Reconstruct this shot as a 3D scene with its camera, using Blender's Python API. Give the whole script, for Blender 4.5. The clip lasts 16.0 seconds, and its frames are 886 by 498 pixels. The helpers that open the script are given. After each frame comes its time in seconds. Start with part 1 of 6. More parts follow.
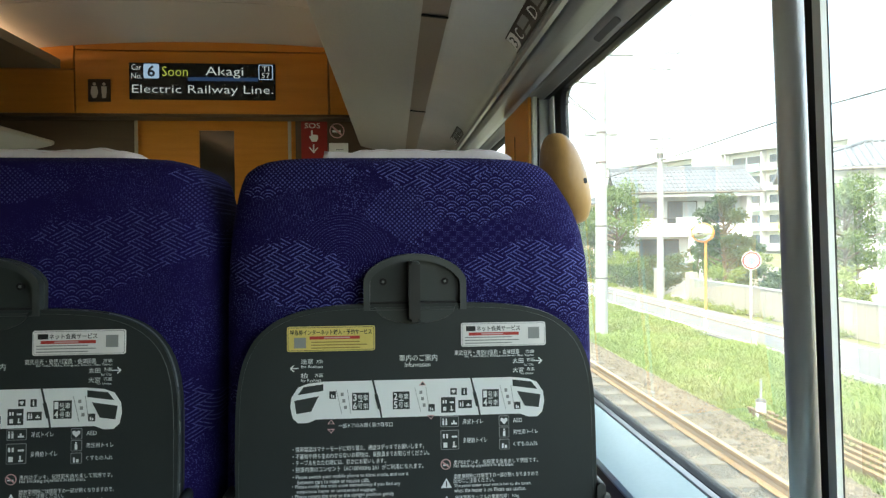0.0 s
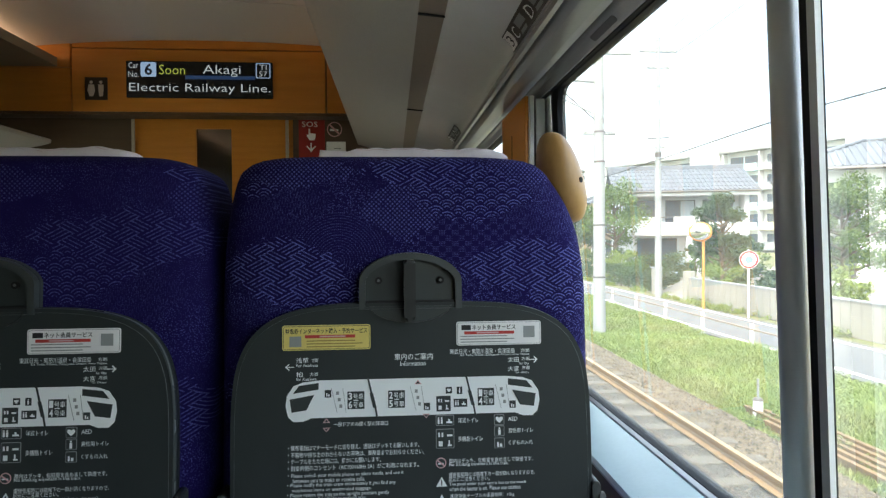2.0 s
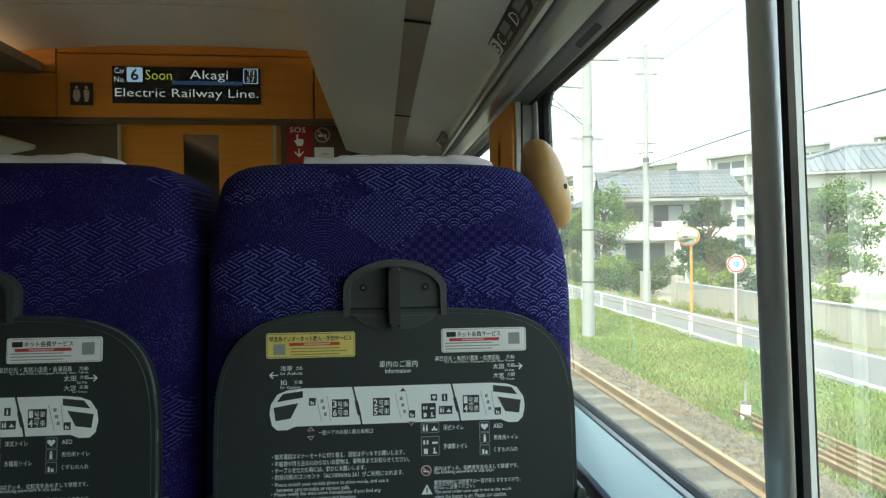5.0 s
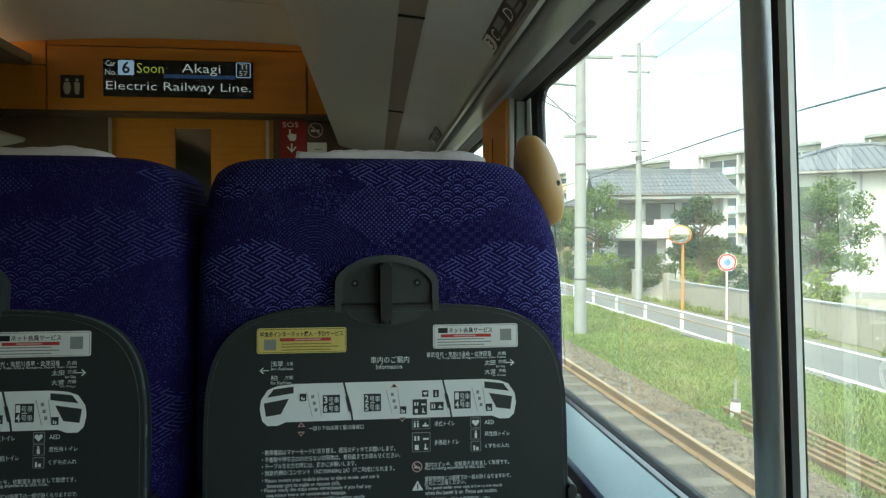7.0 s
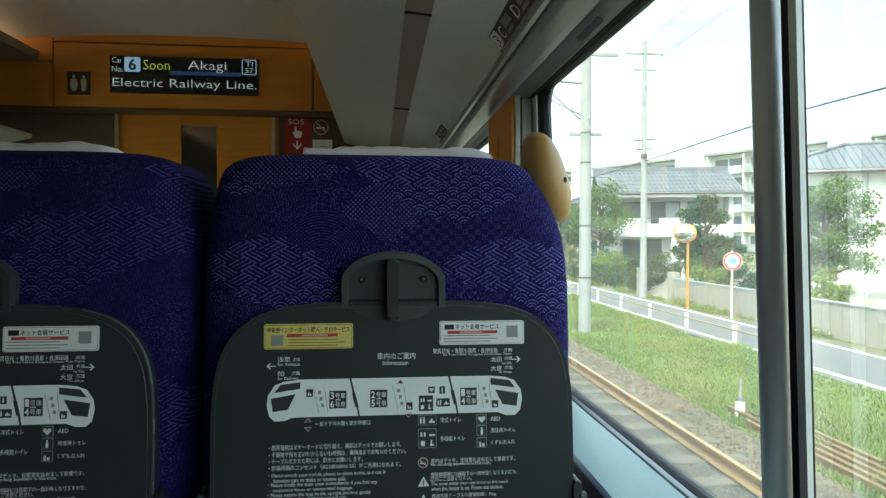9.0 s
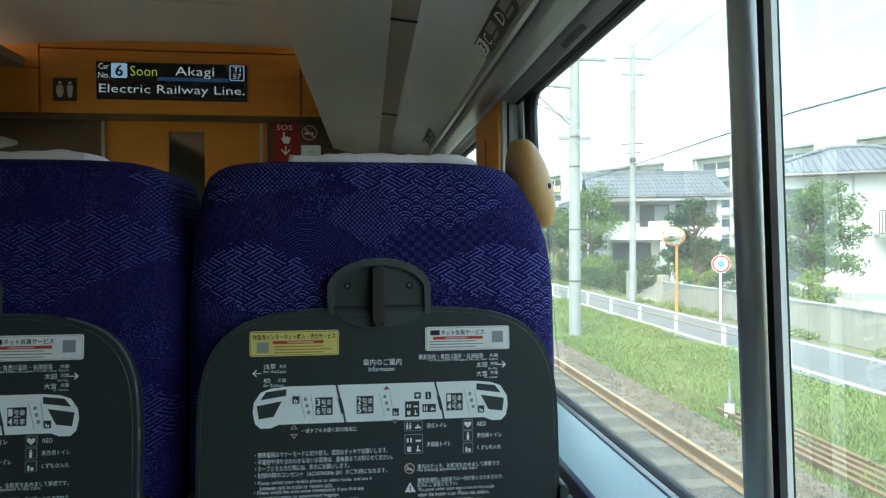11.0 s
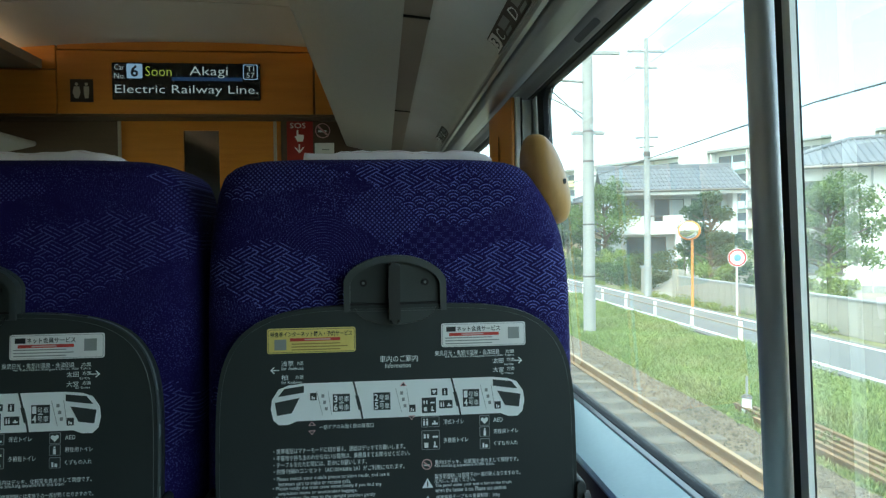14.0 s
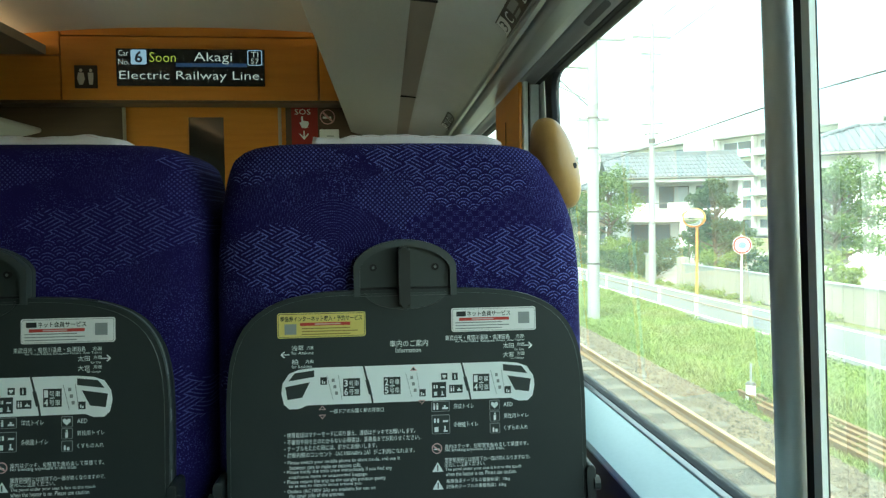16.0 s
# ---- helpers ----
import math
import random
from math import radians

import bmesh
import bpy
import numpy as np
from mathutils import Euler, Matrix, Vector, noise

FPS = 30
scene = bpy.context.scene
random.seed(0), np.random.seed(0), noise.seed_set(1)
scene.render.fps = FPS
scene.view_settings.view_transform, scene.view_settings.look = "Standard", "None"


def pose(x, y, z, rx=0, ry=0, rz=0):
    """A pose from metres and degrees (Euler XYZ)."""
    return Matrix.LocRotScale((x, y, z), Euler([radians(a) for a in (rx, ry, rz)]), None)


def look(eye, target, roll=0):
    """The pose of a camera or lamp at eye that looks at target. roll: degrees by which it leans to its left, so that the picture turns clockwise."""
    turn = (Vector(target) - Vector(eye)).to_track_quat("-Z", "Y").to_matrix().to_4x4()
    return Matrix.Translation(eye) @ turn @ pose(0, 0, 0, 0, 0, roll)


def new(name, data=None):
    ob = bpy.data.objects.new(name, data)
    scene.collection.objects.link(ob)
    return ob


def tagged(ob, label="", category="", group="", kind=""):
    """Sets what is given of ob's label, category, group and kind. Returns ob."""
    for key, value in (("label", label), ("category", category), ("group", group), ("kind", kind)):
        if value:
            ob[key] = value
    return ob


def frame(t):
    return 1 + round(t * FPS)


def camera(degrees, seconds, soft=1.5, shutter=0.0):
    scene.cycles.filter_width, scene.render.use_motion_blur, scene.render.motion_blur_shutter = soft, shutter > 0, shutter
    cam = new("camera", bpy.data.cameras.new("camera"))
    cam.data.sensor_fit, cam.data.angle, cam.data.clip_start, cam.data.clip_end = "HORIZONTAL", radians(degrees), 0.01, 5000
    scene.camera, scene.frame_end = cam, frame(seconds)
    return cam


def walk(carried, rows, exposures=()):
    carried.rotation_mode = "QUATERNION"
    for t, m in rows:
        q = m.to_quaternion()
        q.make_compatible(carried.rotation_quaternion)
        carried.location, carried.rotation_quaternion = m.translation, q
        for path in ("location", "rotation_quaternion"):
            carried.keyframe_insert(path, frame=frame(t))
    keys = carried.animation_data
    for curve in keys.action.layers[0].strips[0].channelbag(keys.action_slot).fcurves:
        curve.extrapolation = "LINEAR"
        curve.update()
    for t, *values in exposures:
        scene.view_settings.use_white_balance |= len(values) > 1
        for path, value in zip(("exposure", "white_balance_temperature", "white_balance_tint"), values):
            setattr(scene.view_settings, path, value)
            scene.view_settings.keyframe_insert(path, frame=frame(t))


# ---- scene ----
# ---- camera: seconds, place, then yaw, pitch and roll in degrees ----
cam = camera(69.95, 16.0, soft=1.3)
PATH = [
    (0, -0.0000, 0.0000, 1.1800, -4.34, -1.02, -0.47),
    (0.5, 0.0015, -0.0009, 1.1784, -4.41, -0.68, -0.08),
    (1, 0.0067, -0.0032, 1.1837, -4.32, -0.52, -0.70),
    (1.5, 0.0070, -0.0027, 1.1821, -4.12, -0.72, -0.71),
    (2, 0.0033, -0.0005, 1.1801, -4.51, -1.13, -0.42),
    (2.5, 0.0052, -0.0023, 1.1810, -4.63, -0.65, -0.31),
    (3, 0.0055, -0.0013, 1.1818, -5.01, -0.76, -0.28),
    (3.5, 0.0082, 0.0000, 1.1821, -5.44, -1.04, -0.26),
    (4, 0.0093, -0.0008, 1.1826, -5.41, -0.70, -0.54),
    (6.5, 0.0096, -0.0003, 1.1814, -5.76, -0.66, -0.30),
    (7, 0.0103, 0.0018, 1.1813, -6.11, -0.99, -0.16),
    (7.5, 0.0099, 0.0015, 1.1821, -5.62, -1.54, -0.46),
    (8, 0.0071, 0.0016, 1.1798, -5.51, -1.32, 0.03),
    (10.5, 0.0093, -0.0012, 1.1802, -6.25, -1.08, -0.32),
    (11, 0.0134, -0.0040, 1.1821, -6.58, -0.79, -0.29),
    (11.5, 0.0116, -0.0014, 1.1800, -6.87, -0.98, 0.03),
    (12, 0.0156, -0.0028, 1.1809, -6.36, -1.33, -0.18),
    (12.5, 0.0175, -0.0045, 1.1826, -6.90, -0.96, -0.32),
    (13, 0.0110, -0.0061, 1.1836, -5.79, -1.38, -1.13),
    (13.5, 0.0100, -0.0070, 1.1814, -5.60, -0.94, -0.83),
    (14, 0.0110, -0.0045, 1.1825, -5.36, -1.12, -0.80),
    (14.5, 0.0090, -0.0025, 1.1814, -5.71, -1.32, -0.35),
    (15, 0.0063, -0.0035, 1.1804, -5.73, -1.19, -0.30),
    (15.5, 0.0084, -0.0040, 1.1812, -5.62, -0.80, -0.60),
    (16, 0.0033, 0.0000, 1.1788, -5.00, -2.25, -0.80),
]
walk(cam, [(t, pose(x, y, z, 90 + pitch, 0, yaw) @ pose(0, 0, 0, 0, 0, roll)) for t, x, y, z, yaw, pitch, roll in PATH],
     exposures=[(0.0, 3.25, 6850, 1), (0.5, 3.2, 6800, 3), (2.0, 3.0, 6550, 7), (2.6, 3.05, 6550, 6), (4.0, 2.85, 6700, -5), (6.4, 2.7, 6700, -6), (7.0, 2.5, 6650, -8), (8.0, 2.6, 6700, -11), (9.0, 2.65, 6400, -8),
                (11.0, 2.7, 5950, -7), (12.5, 2.4, 5950, -5), (13.5, 2.6, 5900, -10), (15.0, 2.75, 5950, -13), (16.0, 3.15, 6450, -20)])

# ---- sky and sun ----
world = bpy.data.worlds.new("world")
scene.world = world
world.use_nodes = True
wn = world.node_tree.nodes
sky = wn.new("ShaderNodeTexSky")
sky.sky_type, sky.sun_disc = "NISHITA", False
sky.sun_elevation, sky.sun_rotation = radians(52), radians(215)
sky.air_density, sky.dust_density, sky.ozone_density = 1.0, 5.0, 1.0
wn["Background"].inputs["Strength"].default_value = 0.14
# broken white cloud over the blue
dome = wn.new("ShaderNodeTexCoord")
flat = wn.new("ShaderNodeMapping")
flat.inputs["Scale"].default_value = (1.0, 1.0, 2.6)
cloud = wn.new("ShaderNodeTexNoise")
cloud.inputs["Scale"].default_value, cloud.inputs["Detail"].default_value, cloud.inputs["Roughness"].default_value = 2.3, 7.0, 0.55
cover = wn.new("ShaderNodeMapRange")
cover.inputs[1].default_value, cover.inputs[2].default_value = 0.43, 0.63
cover.inputs[3].default_value, cover.inputs[4].default_value = 0.08, 1.0
veil = wn.new("ShaderNodeMix")
veil.data_type = "RGBA"
veil.inputs[7].default_value = (4.6, 4.8, 4.95, 1)
for a, b in ((dome.outputs["Generated"], flat.inputs[0]), (flat.outputs[0], cloud.inputs["Vector"]), (cloud.outputs["Fac"], cover.inputs[0]), (cover.outputs[0], veil.inputs[0]),
             (sky.outputs["Color"], veil.inputs[6]), (veil.outputs[2], wn["Background"].inputs["Color"])):
    world.node_tree.links.new(a, b)

sun = new("sun", bpy.data.lights.new("sun", "SUN"))
sun.data.energy, sun.data.angle, sun.data.color = 1.1, radians(10), (1.0, 0.95, 0.87)
sun.matrix_world = look((-14, -20, 38), (0, 0, 0))


# ---- node and mesh helpers ----
def node_tree(name):
    m = bpy.data.materials.new(name)
    m.use_nodes = True
    return m, m.node_tree, m.node_tree.nodes["Principled BSDF"]


def put(tree, value, socket):
    """Links a socket, or sets a value."""
    if isinstance(value, bpy.types.NodeSocket):
        tree.links.new(value, socket)
    else:
        socket.default_value = value


def calc(tree, op, a, b=0.0, c=0.0):
    n = tree.nodes.new("ShaderNodeMath")
    n.operation = op
    for value, socket in zip((a, b, c), n.inputs):
        put(tree, value, socket)
    return n.outputs[0]


def blend(tree, fac, a, b, mode="MIX"):
    n = tree.nodes.new("ShaderNodeMix")
    n.data_type, n.blend_type = "RGBA", mode
    put(tree, fac, n.inputs[0])
    put(tree, a if isinstance(a, bpy.types.NodeSocket) else (*a, 1), n.inputs[6])
    put(tree, b if isinstance(b, bpy.types.NodeSocket) else (*b, 1), n.inputs[7])
    return n.outputs[2]


def coords(tree, kind="Object"):
    return tree.nodes.new("ShaderNodeTexCoord").outputs[kind]


def grain(tree, scale, detail=4.0, stretch=(1, 1, 1), where="Object", rough=0.55):
    mp = tree.nodes.new("ShaderNodeMapping")
    mp.inputs["Scale"].default_value = stretch
    tree.links.new(coords(tree, where), mp.inputs[0])
    n = tree.nodes.new("ShaderNodeTexNoise")
    n.inputs["Scale"].default_value, n.inputs["Detail"].default_value = scale, detail
    n.inputs["Roughness"].default_value = rough
    tree.links.new(mp.outputs[0], n.inputs["Vector"])
    return n.outputs["Fac"]


def ramp(tree, fac, a, b):
    n = tree.nodes.new("ShaderNodeMapRange")
    put(tree, fac, n.inputs[0])
    n.inputs[1].default_value, n.inputs[2].default_value = a, b
    return n.outputs[0]


def bump(tree, bsdf, height, strength=0.3, depth=0.002):
    n = tree.nodes.new("ShaderNodeBump")
    n.inputs["Strength"].default_value, n.inputs["Distance"].default_value = strength, depth
    tree.links.new(height, n.inputs["Height"])
    tree.links.new(n.outputs[0], bsdf.inputs["Normal"])


def surface(name, dark, light, rough=0.5, metal=0.0, coarse=6.0, fine=200.0, stretch=(1, 1, 1), relief=0.15, depth=0.001, coat=0.0, where="Object"):
    """A surface with broad stains and fine grain between two colours."""
    m, tree, bsdf = node_tree(name)
    broad, small = grain(tree, coarse, 3, stretch, where), grain(tree, fine, 4, stretch, where)
    mixed = ramp(tree, calc(tree, "ADD", calc(tree, "MULTIPLY", broad, 0.6), calc(tree, "MULTIPLY", small, 0.4)), 0.32, 0.68)
    put(tree, blend(tree, mixed, dark, light), bsdf.inputs["Base Color"])
    put(tree, calc(tree, "ADD", rough - 0.06, calc(tree, "MULTIPLY", broad, 0.12)), bsdf.inputs["Roughness"])
    bsdf.inputs["Metallic"].default_value = metal
    bsdf.inputs["Coat Weight"].default_value = coat
    bump(tree, bsdf, small, relief, depth)
    return m


def glow(name, colour, strength):
    m, tree, bsdf = node_tree(name)
    bsdf.inputs["Base Color"].default_value = (0.02, 0.02, 0.02, 1)
    bsdf.inputs["Emission Color"].default_value = (*colour, 1)
    bsdf.inputs["Emission Strength"].default_value = strength
    return m


def tint(name, colour, rough=0.6):
    """Ink, thin lines and other plain small marks."""
    m, tree, bsdf = node_tree(name)
    bsdf.inputs["Base Color"].default_value = (*colour, 1)
    bsdf.inputs["Roughness"].default_value = rough
    return m


def thing(name, label, category, at=(0, 0, 0), group="", kind=""):
    ob = new(name)
    ob.location = at
    ob.empty_display_size = 0.1
    return tagged(ob, label, category, group, kind)


def link_mesh(name, mesh, material, parent=None, label="", smooth=False):
    mesh.materials.append(material)
    if smooth:
        mesh.polygons.foreach_set("use_smooth", [True] * len(mesh.polygons))
    ob = new(name, mesh)
    ob.parent = parent
    return tagged(ob, label)


def part(name, bm, material, parent=None, label="", smooth=False):
    mesh = bpy.data.meshes.new(name)
    bmesh.ops.recalc_face_normals(bm, faces=bm.faces)
    bm.to_mesh(mesh)
    bm.free()
    return link_mesh(name, mesh, material, parent, label, smooth)


def box(x0, y0, z0, x1, y1, z1, bevel=0.0, segments=2):
    bm = bmesh.new()
    bmesh.ops.create_cube(bm, size=1, matrix=Matrix.Translation(((x0 + x1) / 2, (y0 + y1) / 2, (z0 + z1) / 2))
                          @ Matrix.Diagonal((x1 - x0, y1 - y0, z1 - z0, 1)))
    if bevel:
        bmesh.ops.bevel(bm, geom=bm.edges[:], offset=bevel, segments=segments, affect="EDGES", profile=0.5)
    return bm


def tube(a, b, r0, r1=None, sides=12):
    a, b = Vector(a), Vector(b)
    bm = bmesh.new()
    bmesh.ops.create_cone(bm, cap_ends=True, segments=sides, radius1=r0, radius2=r0 if r1 is None else r1, depth=(b - a).length,
                          matrix=Matrix.Translation((a + b) / 2) @ (b - a).to_track_quat("Z", "Y").to_matrix().to_4x4())
    return bm


def joined(*bms):
    out = bmesh.new()
    for bm in bms:
        mesh = bpy.data.meshes.new("piece")
        bm.to_mesh(mesh)
        bm.free()
        out.from_mesh(mesh)
        bpy.data.meshes.remove(mesh)
    return out


def prism(outline, a, b, axis="y", bevel=0.0):
    """A closed outline of two coordinates, drawn out along an axis from a to b."""
    bm = bmesh.new()
    order = {"y": lambda p, s: (p[0], s, p[1]), "x": lambda p, s: (s, p[0], p[1]), "z": lambda p, s: (p[0], p[1], s)}[axis]
    lo = [bm.verts.new(order(p, a)) for p in outline]
    hi = [bm.verts.new(order(p, b)) for p in outline]
    n = len(outline)
    bm.faces.new(lo)
    bm.faces.new(hi[::-1])
    for i in range(n):
        bm.faces.new((lo[i], hi[i], hi[(i + 1) % n], lo[(i + 1) % n]))
    if bevel:
        edges = [e for e in bm.edges if all(v in lo for v in e.verts) or all(v in hi for v in e.verts)]
        bmesh.ops.bevel(bm, geom=edges, offset=bevel, segments=3, affect="EDGES", profile=0.5)
    return bm


def loft(rings, close=True):
    bm = bmesh.new()
    rows = [[bm.verts.new(p) for p in ring] for ring in rings]
    n = len(rows[0])
    for a, b in zip(rows, rows[1:]):
        for i in range(n):
            bm.faces.new((a[i], a[(i + 1) % n], b[(i + 1) % n], b[i]))
    if close:
        bm.faces.new(rows[0][::-1])
        bm.faces.new(rows[-1])
    return bm


# ---- materials ----
wood = surface("warm_wood_laminate", (0.56, 0.200, 0.022), (0.66, 0.260, 0.036), 0.40, coarse=3, fine=60, stretch=(1, 1, 14), relief=0.03)
pale_wood = surface("golden_wood", (0.38, 0.205, 0.066), (0.48, 0.275, 0.095), 0.38, coarse=9, fine=70, stretch=(3, 3, 1), relief=0.03, coat=0.2)
brown_panel = surface("dark_brown_laminate", (0.085, 0.052, 0.032), (0.115, 0.07, 0.042), 0.45, coarse=3, fine=80, stretch=(1, 1, 10), relief=0.03)
ceiling_white = surface("ceiling_panel", (0.66, 0.615, 0.58), (0.73, 0.685, 0.645), 0.55, coarse=2, fine=150, relief=0.02)
rack_grey = surface("rack_panel", (0.45, 0.435, 0.415), (0.53, 0.515, 0.49), 0.32, coarse=2.5, fine=200, stretch=(1, 0.3, 1), relief=0.02)
rack_strip = surface("rack_strip", (0.25, 0.205, 0.165), (0.30, 0.25, 0.205), 0.4, coarse=4, fine=180, relief=0.03)
sign_panel = surface("upper_wall_panel", (0.84, 0.825, 0.815), (0.90, 0.885, 0.875), 0.22, coarse=2.5, fine=160, relief=0.02)
alu = surface("satin_aluminium", (0.42, 0.43, 0.45), (0.52, 0.53, 0.55), 0.32, metal=0.9, coarse=5, fine=120, stretch=(1, 0.1, 1), relief=0.05)
bar_metal = surface("window_bar_metal", (0.72, 0.71, 0.69), (0.80, 0.79, 0.77), 0.34, metal=0.3, coarse=8, fine=160, stretch=(1, 1, 0.2), relief=0.04)
frame_grey = surface("window_head_grey", (0.22, 0.22, 0.222), (0.28, 0.28, 0.283), 0.34, coarse=3, fine=150, relief=0.03)
frame_white = surface("window_frame_white", (0.76, 0.77, 0.76), (0.83, 0.84, 0.83), 0.4, coarse=6, fine=150, relief=0.02)
rubber = surface("black_rubber", (0.008, 0.008, 0.009), (0.014, 0.014, 0.015), 0.8, coarse=8, fine=150, relief=0.1)
sill_mat = surface("sill_laminate", (0.37, 0.51, 0.55), (0.44, 0.58, 0.62), 0.3, coarse=4, fine=140, relief=0.03)
lower_wall = surface("lower_wall_panel", (0.06, 0.06, 0.062), (0.085, 0.085, 0.087), 0.5, coarse=3, fine=160, relief=0.05)
outer_shell = surface("body_panel", (0.45, 0.45, 0.46), (0.55, 0.55, 0.56), 0.4, coarse=2, fine=100)
carpet = surface("floor_carpet", (0.16, 0.15, 0.15), (0.24, 0.225, 0.22), 0.9, coarse=8, fine=600, relief=0.6, depth=0.004)
tray_grey = surface("tray_plastic", (0.0150, 0.0212, 0.0214), (0.0202, 0.0276, 0.0276), 0.62, coarse=5, fine=900, relief=0.25, depth=0.0006)
latch_grey = surface("latch_plastic", (0.024, 0.031, 0.031), (0.033, 0.041, 0.041), 0.45, coarse=9, fine=900, relief=0.2, depth=0.0005)
# far paler than the tray: the bevel's highlight is put into this colour
edge_grey = surface("tray_edge", (0.095, 0.108, 0.108), (0.145, 0.158, 0.158), 0.28, coarse=14, fine=600, relief=0.15)
# paler than the latch plastic, with the rim's highlight put into the colour
rim_grey = surface("latch_rim", (0.034, 0.042, 0.042), (0.050, 0.058, 0.058), 0.38, coarse=14, fine=600, relief=0.15)
lever_black = surface("lever_plastic", (0.010, 0.012, 0.012), (0.015, 0.017, 0.017), 0.28, coarse=12, fine=700, relief=0.1)
hinge_dark = surface("hinge_plastic", (0.018, 0.022, 0.023), (0.026, 0.031, 0.031), 0.35, coarse=12, fine=700, relief=0.15)
cloth_white = surface("antimacassar_cloth", (0.70, 0.62, 0.65), (0.82, 0.75, 0.77), 0.9, coarse=20, fine=900, relief=0.4, depth=0.002)
light_strip = glow("cove_light", (1.0, 0.64, 0.38), 0.80)
# ---- the railway car: x across (window side positive), y ahead, floor at z = 0 ----
MID = -1.0                     # centre line of the car
BACK, BULK, DOORS = -4.2, 3.55, 3.68
GROUND = -1.15                 # top of the rails


def lean(z):
    """The side wall leans inward towards the roof."""
    return 0.434 - 0.040 * (z - 0.82)


def rounded(y0, z0, y1, z1, r, steps=6):
    pts = []
    for cy, cz, a0 in ((y1 - r, z1 - r, 0), (y0 + r, z1 - r, 90), (y0 + r, z0 + r, 180), (y1 - r, z0 + r, 270)):
        for i in range(steps + 1):
            a = radians(a0 + 90 * i / steps)
            pts.append((cy + r * math.cos(a), cz + r * math.sin(a)))
    return pts


tagged(part("floor", box(MID - 1.38, BACK, -0.06, MID + 1.38, DOORS, 0.0), carpet), "dark speckled carpet floor of the railway car", "floor", kind="structure")
tagged(part("wall_back", box(MID - 1.48, BACK - 0.08, -0.06, MID + 1.48, BACK, 2.42), surface("end_wall", (0.16, 0.09, 0.04), (0.22, 0.125, 0.055), 0.5)), "plain brown laminate end wall of the car", "wall", kind="structure")


# ceiling: a shallow vault between two light coves, drawn along the car, with a seam across it
def vault(x):
    return 2.255 - 0.055 * abs((x - MID) / 1.0) ** 2.2


arch = [(MID + 1.0 - i * 0.1, vault(MID + 1.0 - i * 0.1)) for i in range(21)]
roof_outline = arch + [(MID - 1.0, 2.42), (MID + 1.0, 2.42)]
tagged(part("ceiling", joined(prism(roof_outline, BACK, 2.945), prism(roof_outline, 2.955, DOORS)), ceiling_white), "smooth off-white vaulted ceiling panels with a fine seam", "ceiling", kind="structure")
tagged(part("roof_shell", box(MID - 1.48, BACK, 2.425, MID + 1.48, DOORS + 0.06, 2.48), outer_shell), "grey metal roof of the car", "roof", kind="structure")

